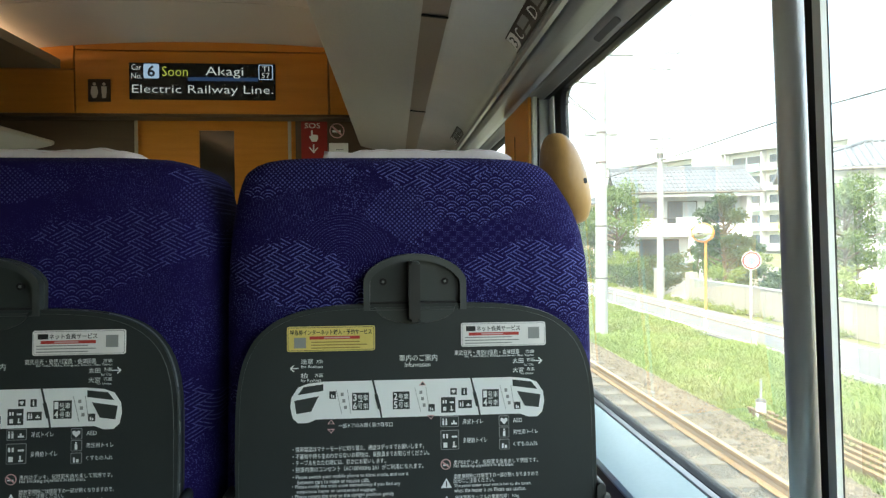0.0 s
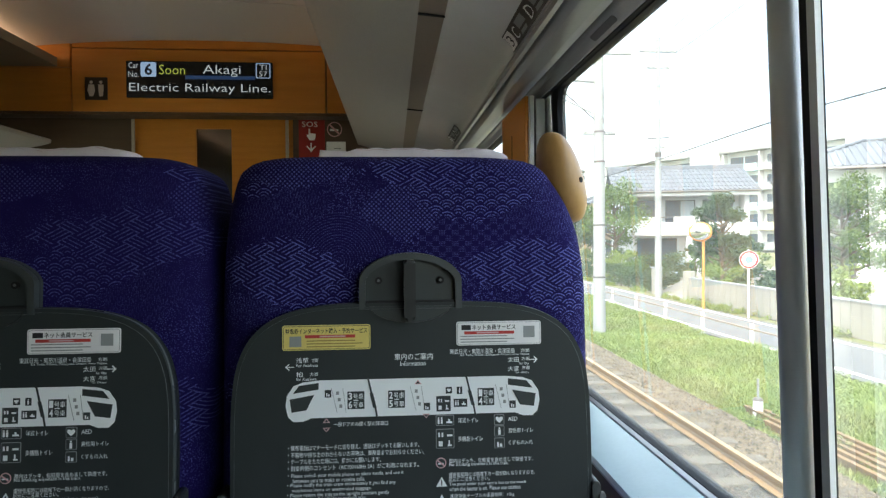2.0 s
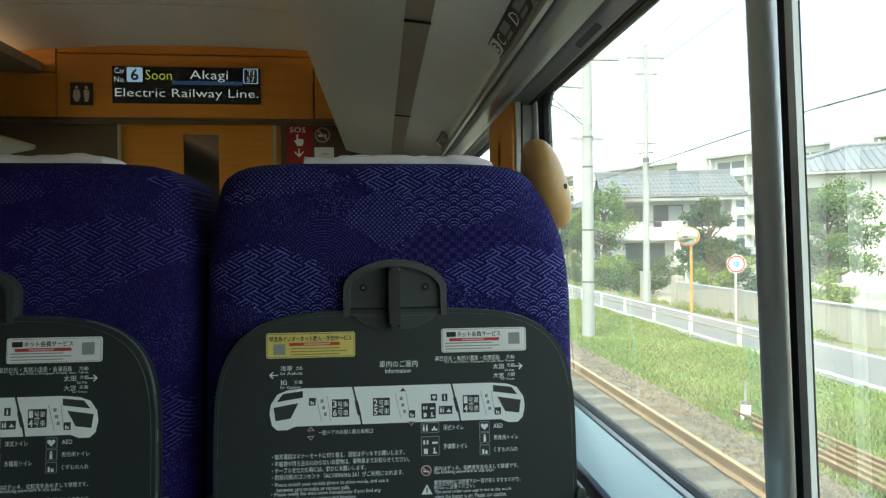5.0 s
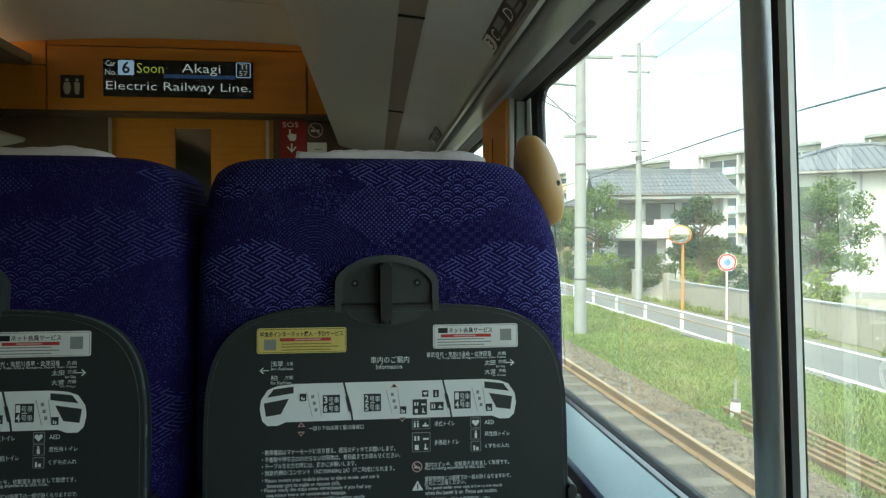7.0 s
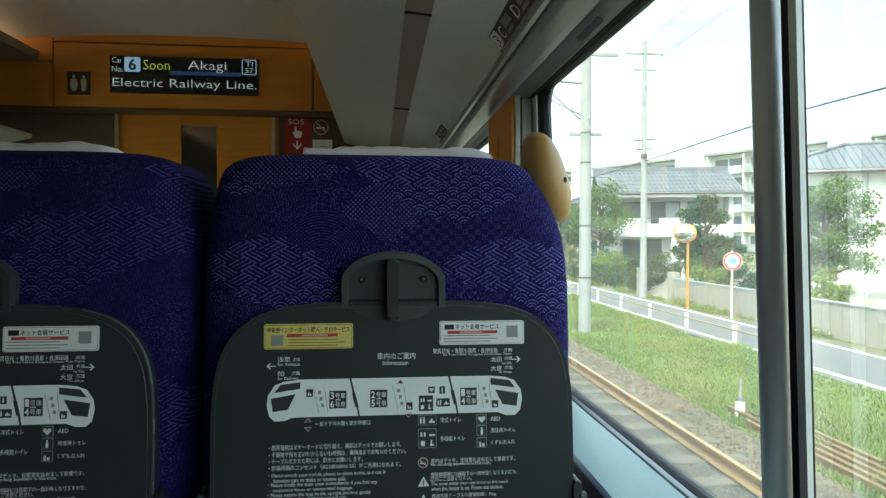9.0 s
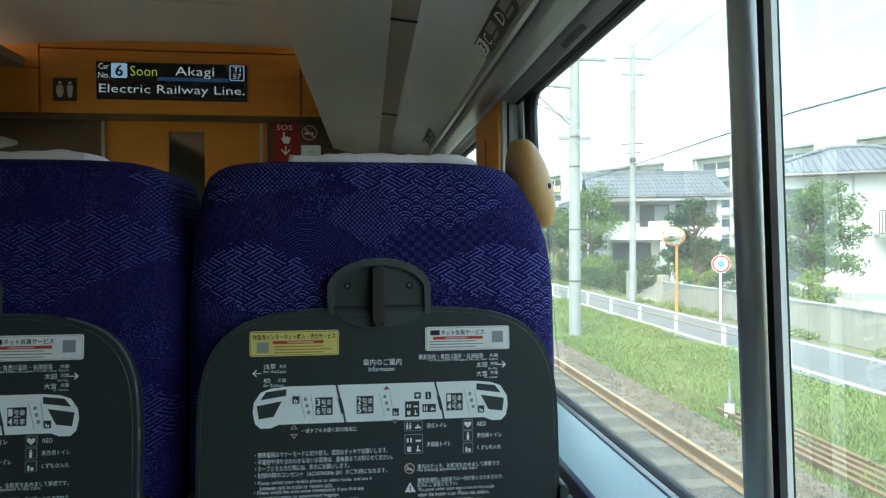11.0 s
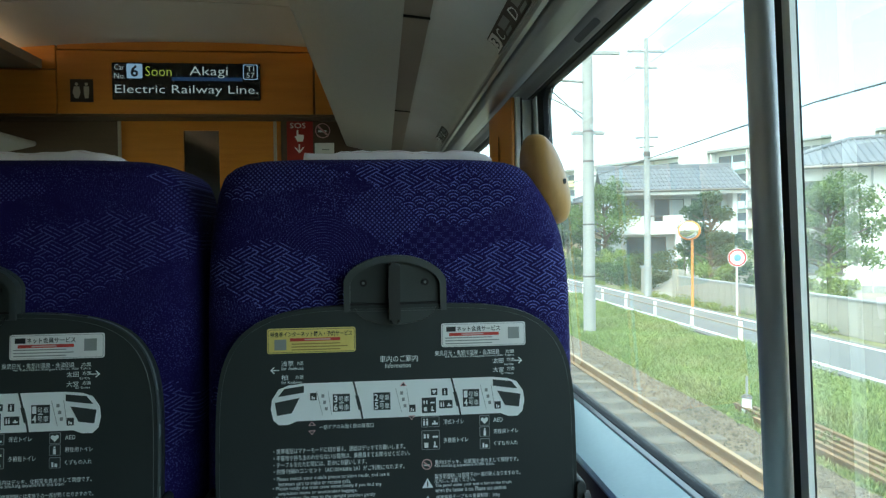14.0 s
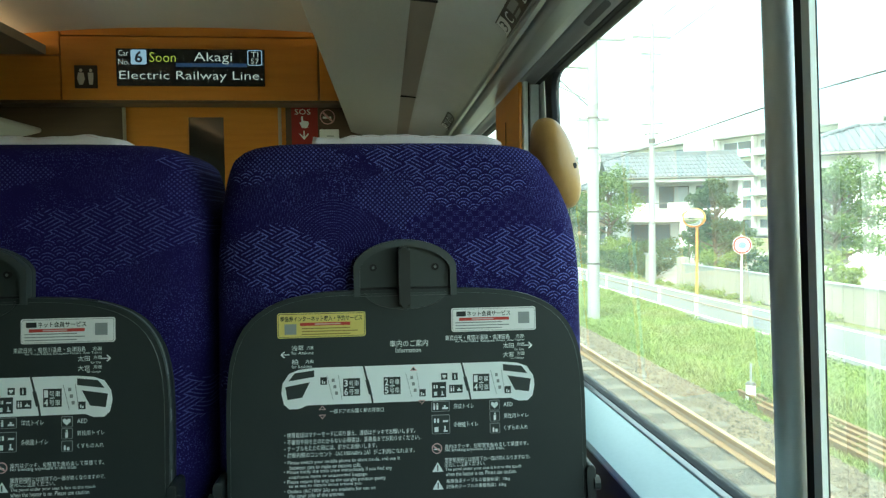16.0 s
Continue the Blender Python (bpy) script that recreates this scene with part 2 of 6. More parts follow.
ledge_brown = surface("ledge_underside", (0.20, 0.175, 0.14), (0.26, 0.23, 0.185), 0.45, coarse=3, fine=120, relief=0.03)
pull_grey = surface("pull_grey", (0.12, 0.12, 0.122), (0.15, 0.15, 0.152), 0.5)
for side, name in ((1, "right"), (-1, "left")):
    def sx(x):
        return MID + side * (x - MID)

    def strip(outline, a, b):
        return prism([(sx(x), z) for x, z in outline], a, b)

    wall = thing("wall_" + name, "car side wall with a wide window band", "wall", kind="structure")
    part("lower_panel", strip([(0.338, 0.0), (0.338, 0.795), (0.50, 0.795), (0.50, -0.06), (0.338, -0.06)][1:], BACK, BULK), lower_wall, wall, "dark lower wall panel")
    part("outer_skin", strip([(0.416, 1.5515), (0.40, 2.42), (0.46, 2.42), (0.4215, 1.5515)], BACK, DOORS), outer_shell, wall)
    # unseen left side: kept solid up to y 1.18 to hold daylight back
    for a, b in (((BACK, -3.12), (-1.03, -1.005), (1.60, 2.06), (3.30, DOORS)) if side > 0 else ((BACK, 1.18), (3.30, DOORS))):
        part("window_post", strip([(0.4362, 0.80), (0.4062, 1.55), (0.4222, 1.55), (0.4522, 0.80)], a, b), frame_white, wall)
    # window head: a grey rail with a rounded lip and a groove, then the pale panel that curves up to the rack
    head = [(0.396, 1.5425), (0.391, 1.5425), (0.376, 1.552), (0.362, 1.5548)]
    part("window_head", strip(head + [(0.362, 1.59), (0.396, 1.59)], BACK, BULK), frame_grey, wall, "grey window head rail", True)
    part("head_seal", strip([(0.3965, 1.5405), (0.4095, 1.5395), (0.4095, 1.59), (0.3965, 1.59)], BACK, BULK), rubber, wall, "black seal along the window head")
    part("blind_box", strip([(0.357, 1.5545), (0.335, 1.549), (0.300, 1.548), (0.285, 1.5525), (0.280, 1.56), (0.280, 1.60), (0.357, 1.60)], BACK, BULK), frame_grey, wall, "rounded grey blind housing", True)
    part("trim_rail", strip([(0.2775, 1.5535), (0.266, 1.551), (0.262, 1.556), (0.262, 1.60), (0.2775, 1.60)], BACK, BULK), frame_grey, wall, "grey trim rail")
    part("shadow_gap", strip([(0.2778, 1.556), (0.2797, 1.556), (0.2797, 1.60), (0.2778, 1.60)], BACK, BULK), rubber, wall)
    curve = [(0.2615 - 0.146 * t, 1.562 + 0.080 * t ** 0.45) for t in [(i / 24) ** 2 for i in range(25)]]
    part("upper_panel", strip(curve + [(0.1155, 1.70), (0.2615, 1.70)], BACK, BULK), sign_panel, wall, "pale grey curved panel below the rack", True)
    part("cove_ledge", strip([(-0.225, 2.103), (0.44, 2.103), (0.44, 2.135), (-0.215, 2.135), (-0.225, 2.150)], BACK, BULK), ledge_brown, wall, "brown grey ledge that hides the ceiling light")

    rack = thing("luggage_rack", "long grey overhead luggage rack with a dark inset strip", "luggage rack", group="luggage racks")
    part("strip", strip([(0.1150, 1.6425), (0.060, 1.648), (0.060, 1.70), (0.1150, 1.70)], BACK, BULK - 0.004), rack_strip, rack, "dark brown grey strip along the rack")
    edge = [(0.0595 - 0.235 * i / 24, 1.6445 + 0.0415 * i / 24 + 0.0045 * (i / 24) ** 6) for i in range(25)]
    edge += [(-0.1835, 1.6935), (-0.188, 1.700), (-0.189, 1.708), (-0.185, 1.715), (-0.17, 1.718)]
    part("tray", strip(edge + [(0.0595, 1.71)], BACK, BULK - 0.004), rack_grey, rack, "smooth grey underside")
    for y in (0.330, 1.327, 2.320):
        part("seam", strip([(0.1160, 1.6415), (0.0590, 1.6475), (0.0590, 1.6435), (0.1160, 1.6385)][::-1], y, y + 0.006), rubber, rack)

    if side > 0:
        pull = prism(rounded(1.050, -0.007, 1.172, 0.007, 0.0065, 5), 0, 0.003, "z")
        pull.transform(pose(0.3800, 0, 1.5480, 0, 32, 0) @ Matrix(((0, 1, 0, 0), (1, 0, 0, 0), (0, 0, 1, 0), (0, 0, 0, 1))))
        part("finger_pull", pull, pull_grey, wall, "dark oval finger pull")
    cove = thing("ceiling_light", "warm white light strip hidden on the ceiling ledge", "ceiling light", group="ceiling lights")
    part("diffuser", strip([(-0.04, 2.137), (0.04, 2.137), (0.04, 2.150), (-0.04, 2.150)], BACK + 0.05, BULK - 0.05), light_strip, cove)

    # sill: pale sloping shelf with two fine lines at the glass
    sill = thing("window_sill", "pale blue grey laminate window sill", "window sill", kind="structure")
    part("shelf", strip([(0.334, 0.800), (0.338, 0.806), (0.4195, 0.8255), (0.4195, 0.796), (0.334, 0.796)], BACK, BULK), sill_mat, sill)
    part("line", strip([(0.4200, 0.8215), (0.4225, 0.8215), (0.4225, 0.796), (0.4200, 0.796)], BACK, BULK), rubber, sill)
    part("edge", strip([(0.4230, 0.827), (0.4300, 0.830), (0.4300, 0.796), (0.4230, 0.796)], BACK, BULK), alu, sill)

# ---- glass, gaskets and the bar of the two side windows ----
def glass_material():
    """Clear pane with dried streaks and a dusty film that also paints haze outside."""
    m, tree, bsdf = node_tree("window_glass")
    tree.nodes.remove(bsdf)
    out = tree.nodes["Material Output"]
    clear = tree.nodes.new("ShaderNodeBsdfTransparent")
    clear.inputs[0].default_value = (0.74, 0.785, 0.785, 1)
    gloss = tree.nodes.new("ShaderNodeBsdfGlossy")
    gloss.inputs["Roughness"].default_value = 0.02
    # even pale film that lifts the darks of the view like haze
    film = tree.nodes.new("ShaderNodeBsdfTranslucent")
    film.inputs[0].default_value = (0.85, 0.9, 0.9, 1)
    streak = ramp(tree, grain(tree, 5, 4, (1, 9, 0.5)), 0.42, 0.75)
    dust_haze = calc(tree, "ADD", 0.085, calc(tree, "MULTIPLY", streak, 0.008))
    a = tree.nodes.new("ShaderNodeMixShader")
    put(tree, dust_haze, a.inputs[0])
    tree.links.new(clear.outputs[0], a.inputs[1])
    tree.links.new(film.outputs[0], a.inputs[2])
    fres = tree.nodes.new("ShaderNodeFresnel")
    fres.inputs[0].default_value = 1.35
    b = tree.nodes.new("ShaderNodeMixShader")
    tree.links.new(calc(tree, "MULTIPLY", fres.outputs[0], 0.16), b.inputs[0])
    tree.links.new(a.outputs[0], b.inputs[1])
    tree.links.new(gloss.outputs[0], b.inputs[2])
    tree.links.new(b.outputs[0], out.inputs["Surface"])
    return m


glass = glass_material()
gasket_black = tint("gasket_rubber", (0.006, 0.007, 0.010), 0.55)
gasket_black.node_tree.nodes["Principled BSDF"].inputs["Specular IOR Level"].default_value = 0.12


def ring(outer, inner, place, depth):
    """A frame between two outlines of equal count, on the leaning wall."""
    bm = bmesh.new()
    rows = [[bm.verts.new(place(y, z, d)) for y, z in line] for line, d in ((outer, 0), (inner, 0), (inner, depth), (outer, depth))]
    n = len(outer)
    for a, b in zip(rows, rows[1:] + rows[:1]):
        for i in range(n):
            bm.faces.new((a[i], a[(i + 1) % n], b[(i + 1) % n], b[i]))
    return bm


count = 0
for side in (1, -1):
    # rear right and left windows are unseen, added to light seats and rack
    for y0, y1 in (((-0.99, 1.585), (2.08, 3.28), (-3.10, -1.04)) if side > 0 else ((1.20, 3.28),)):
        count += 1
        window = thing("window_%d" % count, "wide car window with black rubber gasket and dusty, hazed glass", "window", kind="structure")

        def place(y, z, d, s=side):
            return (MID + s * (lean(z) + d - MID), y, z)

        outer, inner = rounded(y0, 0.8200, y1, 1.552, 0.02), rounded(y0 + 0.022, 0.8290, y1 - (0.056 if y1 == 1.585 else 0.026), 1.538, 0.05)
        part("gasket", ring(outer, inner, place, 0.02), gasket_black, window, "black rubber gasket")
        bm = bmesh.new()
        bm.faces.new([bm.verts.new(place(y, z, 0.012)) for y, z in rounded(y0 + 0.012, 0.8235, y1 - 0.012, 1.548, 0.05)])
        pane = part("pane", bm, glass, window, "dusty clear glass with painted haze")
        pane.visible_shadow = False

# the upright bar between two panes: a rounded satin profile, a black seal and a pale guide rail
bar = thing("window_bar", "rounded satin metal upright bar between two window panes", "window bar", kind="structure")


def leaning(outline):
    return loft([[(lean(z) - 0.41 + x, y, z) for x, y in outline] for z in (0.822, 1.18, 1.553)])


tube_ring = [(0.397 - 0.0160 * math.sin(radians(a)), 0.6117 - 0.0165 * math.cos(radians(a))) for a in range(0, 360, 12)]
part("profile", leaning(tube_ring), bar_metal, bar, "rounded satin metal profile", True)
part("seal", leaning([(0.393, 0.5710), (0.393, 0.5838), (0.408, 0.5838), (0.408, 0.5710)]), rubber, bar, "black rubber seal")
part("guide_rail", leaning([(0.391, 0.5585), (0.391, 0.5700), (0.397, 0.5700), (0.397, 0.5585)]), frame_white, bar, "pale guide rail")

# timber faced pillar between the windows
pillar = thing("wall_pillar", "wood faced pillar between two windows", "pillar", kind="structure")
part("facing", box(0.351, 1.645, 0.83, 0.3610, 1.995, 1.5475, 0.003), wood, pillar, "warm wood facing")
part("slot", box(0.3496, 1.82, 1.36, 0.3507, 1.826, 1.47), rubber, pillar)
part("edge_strip", box(0.3614, 1.632, 0.83, 0.3735, 1.6545, 1.546, 0.002), frame_white, pillar, "white edge strip")
part("seal", box(0.3738, 1.645, 0.83, 0.3795, 1.70, 1.545), rubber, pillar)
part("return", box(0.3800, 1.638, 0.83, 0.4040, 1.699, 1.5395, 0.002), frame_white, pillar)

# ---- the bulkhead: wood fascia above a recessed wall with the door ----
fascia = thing("wall_bulkhead", "warm wood fascia of the car's bulkhead", "wall", kind="structure")
part("main_board", box(-1.702, BULK, 1.866, -0.362, DOORS - 0.004, 2.201, 0.003), wood, fascia)
part("top_board", box(-1.702, BULK + 0.008, 2.209, -0.362, DOORS - 0.004, 2.30), wood, fascia)
part("side_board", box(-0.352, BULK + 0.002, 1.866, 0.44, DOORS - 0.004, 2.30, 0.003), wood, fascia)
part("side_board", box(-2.44, BULK + 0.002, 1.866, -1.711, DOORS - 0.004, 2.097, 0.003), wood, fascia)
part("upper_board", box(-2.44, BULK + 0.006, 2.104, -1.711, DOORS - 0.004, 2.30, 0.003), wood, fascia)
part("under_edge", box(-2.44, BULK + 0.004, 1.850, 0.44, DOORS - 0.004, 1.8655), brown_panel, fascia)
post_bronze = surface("bronze_trim", (0.46, 0.41, 0.35), (0.56, 0.50, 0.43), 0.3, metal=0.5, coarse=4, fine=80)
end = thing("wall_front", "brown laminate wall beside the sliding door", "wall", kind="structure")
part("side_panel", box(-0.560, DOORS, 0.0, 0.44, DOORS + 0.06, 2.42), brown_panel, end)
part("side_panel", box(-2.44, DOORS, 0.0, -1.450, DOORS + 0.06, 2.42), brown_panel, end)
part("lintel", box(-1.449, DOORS, 1.90, -0.561, DOORS + 0.06, 2.42), brown_panel, end)
for x in (-0.592, -1.438):
    part("door_post", box(x - 0.009, DOORS - 0.012, 0.0, x + 0.009, DOORS - 0.001, 1.849, 0.003), post_bronze, end)
part("vestibule_wall", box(-1.6, DOORS + 0.70, 0.0, -0.40, DOORS + 0.75, 2.3), surface("vestibule_dark", (0.02, 0.016, 0.014), (0.03, 0.025, 0.02), 0.5), end)
smoked = surface("smoked_glass", (0.006, 0.006, 0.006), (0.009, 0.008, 0.008), 0.08, coarse=1, fine=10, relief=0)
smoked.node_tree.nodes["Principled BSDF"].inputs["IOR"].default_value = 2.6
door = thing("door_1", "closed wooden sliding door with a narrow window", "door", kind="structure")
part("leaf", joined(box(-1.4495, DOORS + 0.012, 0.0, -1.102, DOORS + 0.045, 1.898), box(-0.906, DOORS + 0.012, 0.0, -0.5605, DOORS + 0.045, 1.898),
                    box(-1.1018, DOORS + 0.012, 1.800, -0.9062, DOORS + 0.045, 1.898), box(-1.1018, DOORS + 0.012, 0.0, -0.9062, DOORS + 0.045, 0.75)), wood, door)
part("pane", box(-1.1015, DOORS + 0.026, 0.7505, -0.9065, DOORS + 0.032, 1.7995), smoked, door, "dark glass that mirrors the ceiling")
# ---- seats ----
def sheer(z):
    return 0.808 + 0.074 * (z - 1.18)


def oval(hw, hd, n=4.0, steps=48):
    pts = []
    for i in range(steps):
        a = 2 * math.pi * i / steps
        c, s = math.cos(a), math.sin(a)
        pts.append((hw * math.copysign(abs(c) ** (2 / n), c), hd * math.copysign(abs(s) ** (2 / n), s)))
    return pts


DROPS = (0, 0.0015, 0.005, 0.011, 0.020, 0.025, 0.035, 0.047, 0.064, 0.086, 0.107, 0.140, 0.180)
INNER = (0.085, 0.062, 0.047, 0.035, 0.0245, 0.0210, 0.0170, 0.0135, 0.0100, 0.0065, 0.0040, 0.0015, 0)
OUTER = (0.125, 0.100, 0.079, 0.065, 0.0545, 0.0500, 0.0430, 0.0350, 0.0245, 0.0150, 0.0085, 0.0030, 0)


def back_shell(outer):
    """The upholstered back; outer (1 or -1) is the side whose shoulder is cut rounder."""
    rings = []
    top = 1.2885
    heights = [0.50, 0.60, 0.70, 0.80, 0.90, 1.0, 1.06] + [top - d for d in DROPS[::-1]]
    for z in heights:
        d = top - z
        tight, soft_one = (0.2490 if outer > 0 else 0.2630) - float(np.interp(d, DROPS, INNER)), 0.2450 - float(np.interp(d, DROPS, OUTER))
        hd = 0.115 - 0.030 * max(0.0, 1 - d / 0.022) ** 2.5
        rings.append([((soft_one if x * outer > 0 else tight) * x, sheer(z) + 0.0165 + 0.115 + y, z) for x, y in oval(1.0, hd, 6.0, 64)])
    return loft(rings)


def tray_outline(grow=0.0, low=0.70):
    pts = []
    for i in range(65):
        a = radians(180 * i / 64)
        c, s = math.cos(a), math.sin(a)
        pts.append((0.003 + (0.2260 + grow) * math.copysign(abs(c) ** (2 / 4.2), c), 0.90 + (0.1965 + grow) * abs(s) ** (2 / 4.2)))
    return pts + [(-0.2230 - grow, low), (0.2290 + grow, low)]


def slab(outline, near, far, bevel=0.0):
    """An upright plate on the sloping back: near and far are its depths from the tray's face."""
    bm = prism(outline, near, far, "y", bevel)
    for v in bm.verts:
        v.co.y += sheer(v.co.z)
    return bm


def arch_outline(hw, z0, z1, drop, steps=20):
    """A low arch: flat foot, curved top."""
    top = [(hw * math.copysign(abs(math.cos(radians(180 * i / steps))), 90.01 - 180 * i / steps), z1 - drop + drop * max(0.0, math.sin(radians(180 * i / steps))) ** 1.19) for i in range(steps + 1)]
    return top + [(-hw, z0), (hw, z0)]


# ---- printing ----
ink_white = tint("white_ink", (0.90, 0.92, 0.92))
ink_dark = tint("dark_ink", (0.030, 0.038, 0.038))
ink_black = tint("black_ink", (0.012, 0.012, 0.014))
ink_red = tint("red_ink", (0.55, 0.05, 0.04))
ink_pink = tint("pale_red_ink", (0.70, 0.42, 0.42))
ink_grey = tint("grey_ink", (0.30, 0.31, 0.31))
sticker_yellow = surface("yellow_sticker", (0.72, 0.58, 0.16), (0.80, 0.66, 0.22), 0.35, coarse=30, fine=400, relief=0.03)
sticker_white = surface("white_sticker", (0.80, 0.78, 0.78), (0.87, 0.85, 0.85), 0.35, coarse=30, fine=400, relief=0.03)
KEPT = {}


def words(text, bold=0.0):
    """The outline mesh of a line of writing, its lower left corner at the origin, one unit wide and high."""
    if (text, bold) not in KEPT:
        font = bpy.data.curves.new("words", "FONT")
        font.body, font.resolution_u, font.offset = text, 2, bold
        ob = new("words", font)
        mesh = bpy.data.meshes.new_from_object(ob.evaluated_get(bpy.context.evaluated_depsgraph_get()))
        bpy.data.objects.remove(ob)
        co = np.empty(len(mesh.vertices) * 3)
        mesh.vertices.foreach_get("co", co)
        co = co.reshape(-1, 3)
        co = (co - co.min(0)) / np.maximum(np.ptp(co, axis=0), 1e-6)
        KEPT[text, bold] = (co, [tuple(p.vertices) for p in mesh.polygons])
        bpy.data.meshes.remove(mesh)
    return KEPT[text, bold]


SHARED = {}


def lettering(text, x0, x1, z, high, material, parent, back=0.0008, place=None, label="", bold=0.0):
    """Writing between x0 and x1 round the height z. place turns (x, z, out) into the surface's own place."""
    key = (text, x0, x1, z, high, back, material.name, place, bold)
    if key not in SHARED:
        co, faces = words(text, bold)
        spot = place or (lambda x, y, out: (x, sheer(y) - out, y))
        mesh = bpy.data.meshes.new("lettering")
        mesh.from_pydata([spot(x0 + (x1 - x0) * p[0], z - high / 2 + high * p[1], back) for p in co], [], faces)
        mesh.materials.append(material)
        SHARED[key] = mesh
    ob = new("lettering", SHARED[key])
    ob.parent = parent
    return tagged(ob, label)


def shape(name, outline, material, parent, out=0.0006, thick=0.0004, label=""):
    """A flat printed shape or thin sticker on the tray; the outline is in metres."""
    return part(name, slab(outline, -out, -out + thick), material, parent, label)


def rect(x0, z0, x1, z1, r=0.0):
    return rounded(x0, z0, x1, z1, r, 4) if r else [(x0, z0), (x1, z0), (x1, z1), (x0, z1)]


def mm(*values):
    return [v / 1000 for v in values]


NOTES = [  # words, left end and right end (mm on the tray), letter height (mm)
    ("車内のご案内", -21.0, 27.0, 1029.0, 9.2),
    ("Information", -14.0, 18.0, 1020.5, 6.3),
    ("浅草", -143.0, -128.0, 1027.0, 7.1),
    ("方面", -124.0, -116.0, 1027.0, 4.9),
    ("for Asakusa", -143.0, -116.0, 1021.0, 4.2),
    ("柏", -143.0, -135.0, 1010.0, 7.1),
    ("方面", -126.0, -116.0, 1010.0, 4.9),
    ("for Kashiwa", -143.0, -118.0, 1004.0, 4.2),
    ("東武日光・鬼怒川温泉・会津田島", 49.0, 132.0, 1034.0, 7.1),
    ("方面", 140.0, 151.0, 1034.0, 4.9),
    ("for Tobu Nikko, Kinugawa Onsen, Aizu Tajima", 62.0, 151.0, 1029.0, 3.5),
    ("太田", 123.0, 137.0, 1022.5, 7.1),
    ("方面", 141.0, 151.0, 1023.5, 4.9),
    ("for Ota", 138.0, 150.0, 1017.5, 3.5),
    ("大宮", 123.0, 137.0, 1011.0, 7.1),
    ("方面", 141.0, 151.0, 1012.0, 4.9),
    ("for Omiya", 133.0, 150.0, 1006.0, 3.5),
    ("一部ドアのみ開く駅の降車口", -97.0, -30.0, 947.5, 6.3),
    ("洋式トイレ", 58.0, 84.0, 948.0, 7.1),
    ("多機能トイレ", 58.0, 89.0, 925.0, 7.1),
    ("AED", 122.0, 134.0, 948.0, 5.6),
    ("男性用トイレ", 122.0, 154.0, 933.5, 6.3),
    ("くずもの入れ", 122.0, 153.0, 918.5, 6.3),
    ("・携帯電話はマナーモードに切り替え、通話はデッキでお願いします。", -153.0, 9.0, 920.0, 7.1),
    ("・不審物や持ち主のわからないお荷物は、乗務員までお知らせください。", -153.0, 15.0, 911.5, 7.1),
    ("・テーブルをたたむ時には、静かにお願いします。", -153.0, -39.0, 903.5, 7.1),
    ("・肘掛内側のコンセント（AC100V60Hz 2A）がご利用になれます。", -153.0, 8.0, 895.5, 7.1),
    ("・Please switch your mobile phone to silent mode, and use it", -153.0, -11.0, 886.0, 6.3),
    ("between cars to make or receive calls.", -147.0, -59.0, 880.5, 5.6),
    ("・Please notify the train crew immediately if you find any", -154.0, -21.0, 874.5, 6.3),
    ("suspicious items or unattended baggage.", -148.0, -51.0, 868.5, 5.6),
    ("・Please return the tray to the upright position gently", -154.0, -29.0, 862.5, 6.3),
    ("so as not to disturb those around you.", -148.0, -58.0, 857.5, 5.6),
    ("・Outlets (AC100V 2A) are available for use on", -154.0, -42.0, 851.0, 6.3),
    ("the inner side of the armrest", -148.0, -81.0, 846.0, 5.6),
    ("車内はデッキ、化粧室を含めまして禁煙です。", 46.0, 153.0, 898.0, 6.3),
    ("No smoking anywhere in this train.", 46.0, 122.0, 893.0, 5.6),
    ("暖房使用時には座席下の一部が熱くなりますので、", 46.0, 155.0, 881.0, 6.3),
    ("足元にご注意ください。", 45.0, 97.0, 875.5, 6.3),
    ("The panel under your seat is hot to the touch", 46.0, 143.0, 869.0, 5.6),
    ("when the heater is on. Please use caution.", 46.0, 137.0, 863.5, 5.6),
    ("座席背面テーブルの重量制限：10kg", 47.0, 128.0, 854.5, 6.3),
    ("肘掛内テーブルの重量制限：10kg", 47.0, 123.0, 847.5, 6.3),
]


def disc(x, z, r, n=20):
    return [(x + r * math.cos(2 * math.pi * i / n), z + r * math.sin(2 * math.pi * i / n)) for i in range(n)]


def icon(parent, x0, z0, x1, z1, framed, marks):
    """A small square pictogram: a frame or a dark tile with a few plain marks."""
    if framed:
        shape("icon_frame", rect(x0, z0, x1, z1, 0.0012), ink_grey, parent, 0.0006, 0.0004)
        shape("icon_field", rect(x0 + 0.0007, z0 + 0.0007, x1 - 0.0007, z1 - 0.0007, 0.0008), ink_dark, parent, 0.0009, 0.0003)
    else:
        shape("icon_tile", rect(x0, z0, x1, z1), ink_dark, parent, 0.0013, 0.0004)
    w, h = x1 - x0, z1 - z0
    for a, b, c, d in marks:
        shape("icon_mark", rect(x0 + a * w, z0 + b * h, x0 + c * w, z0 + d * h), ink_white, parent, 0.0017, 0.0003)


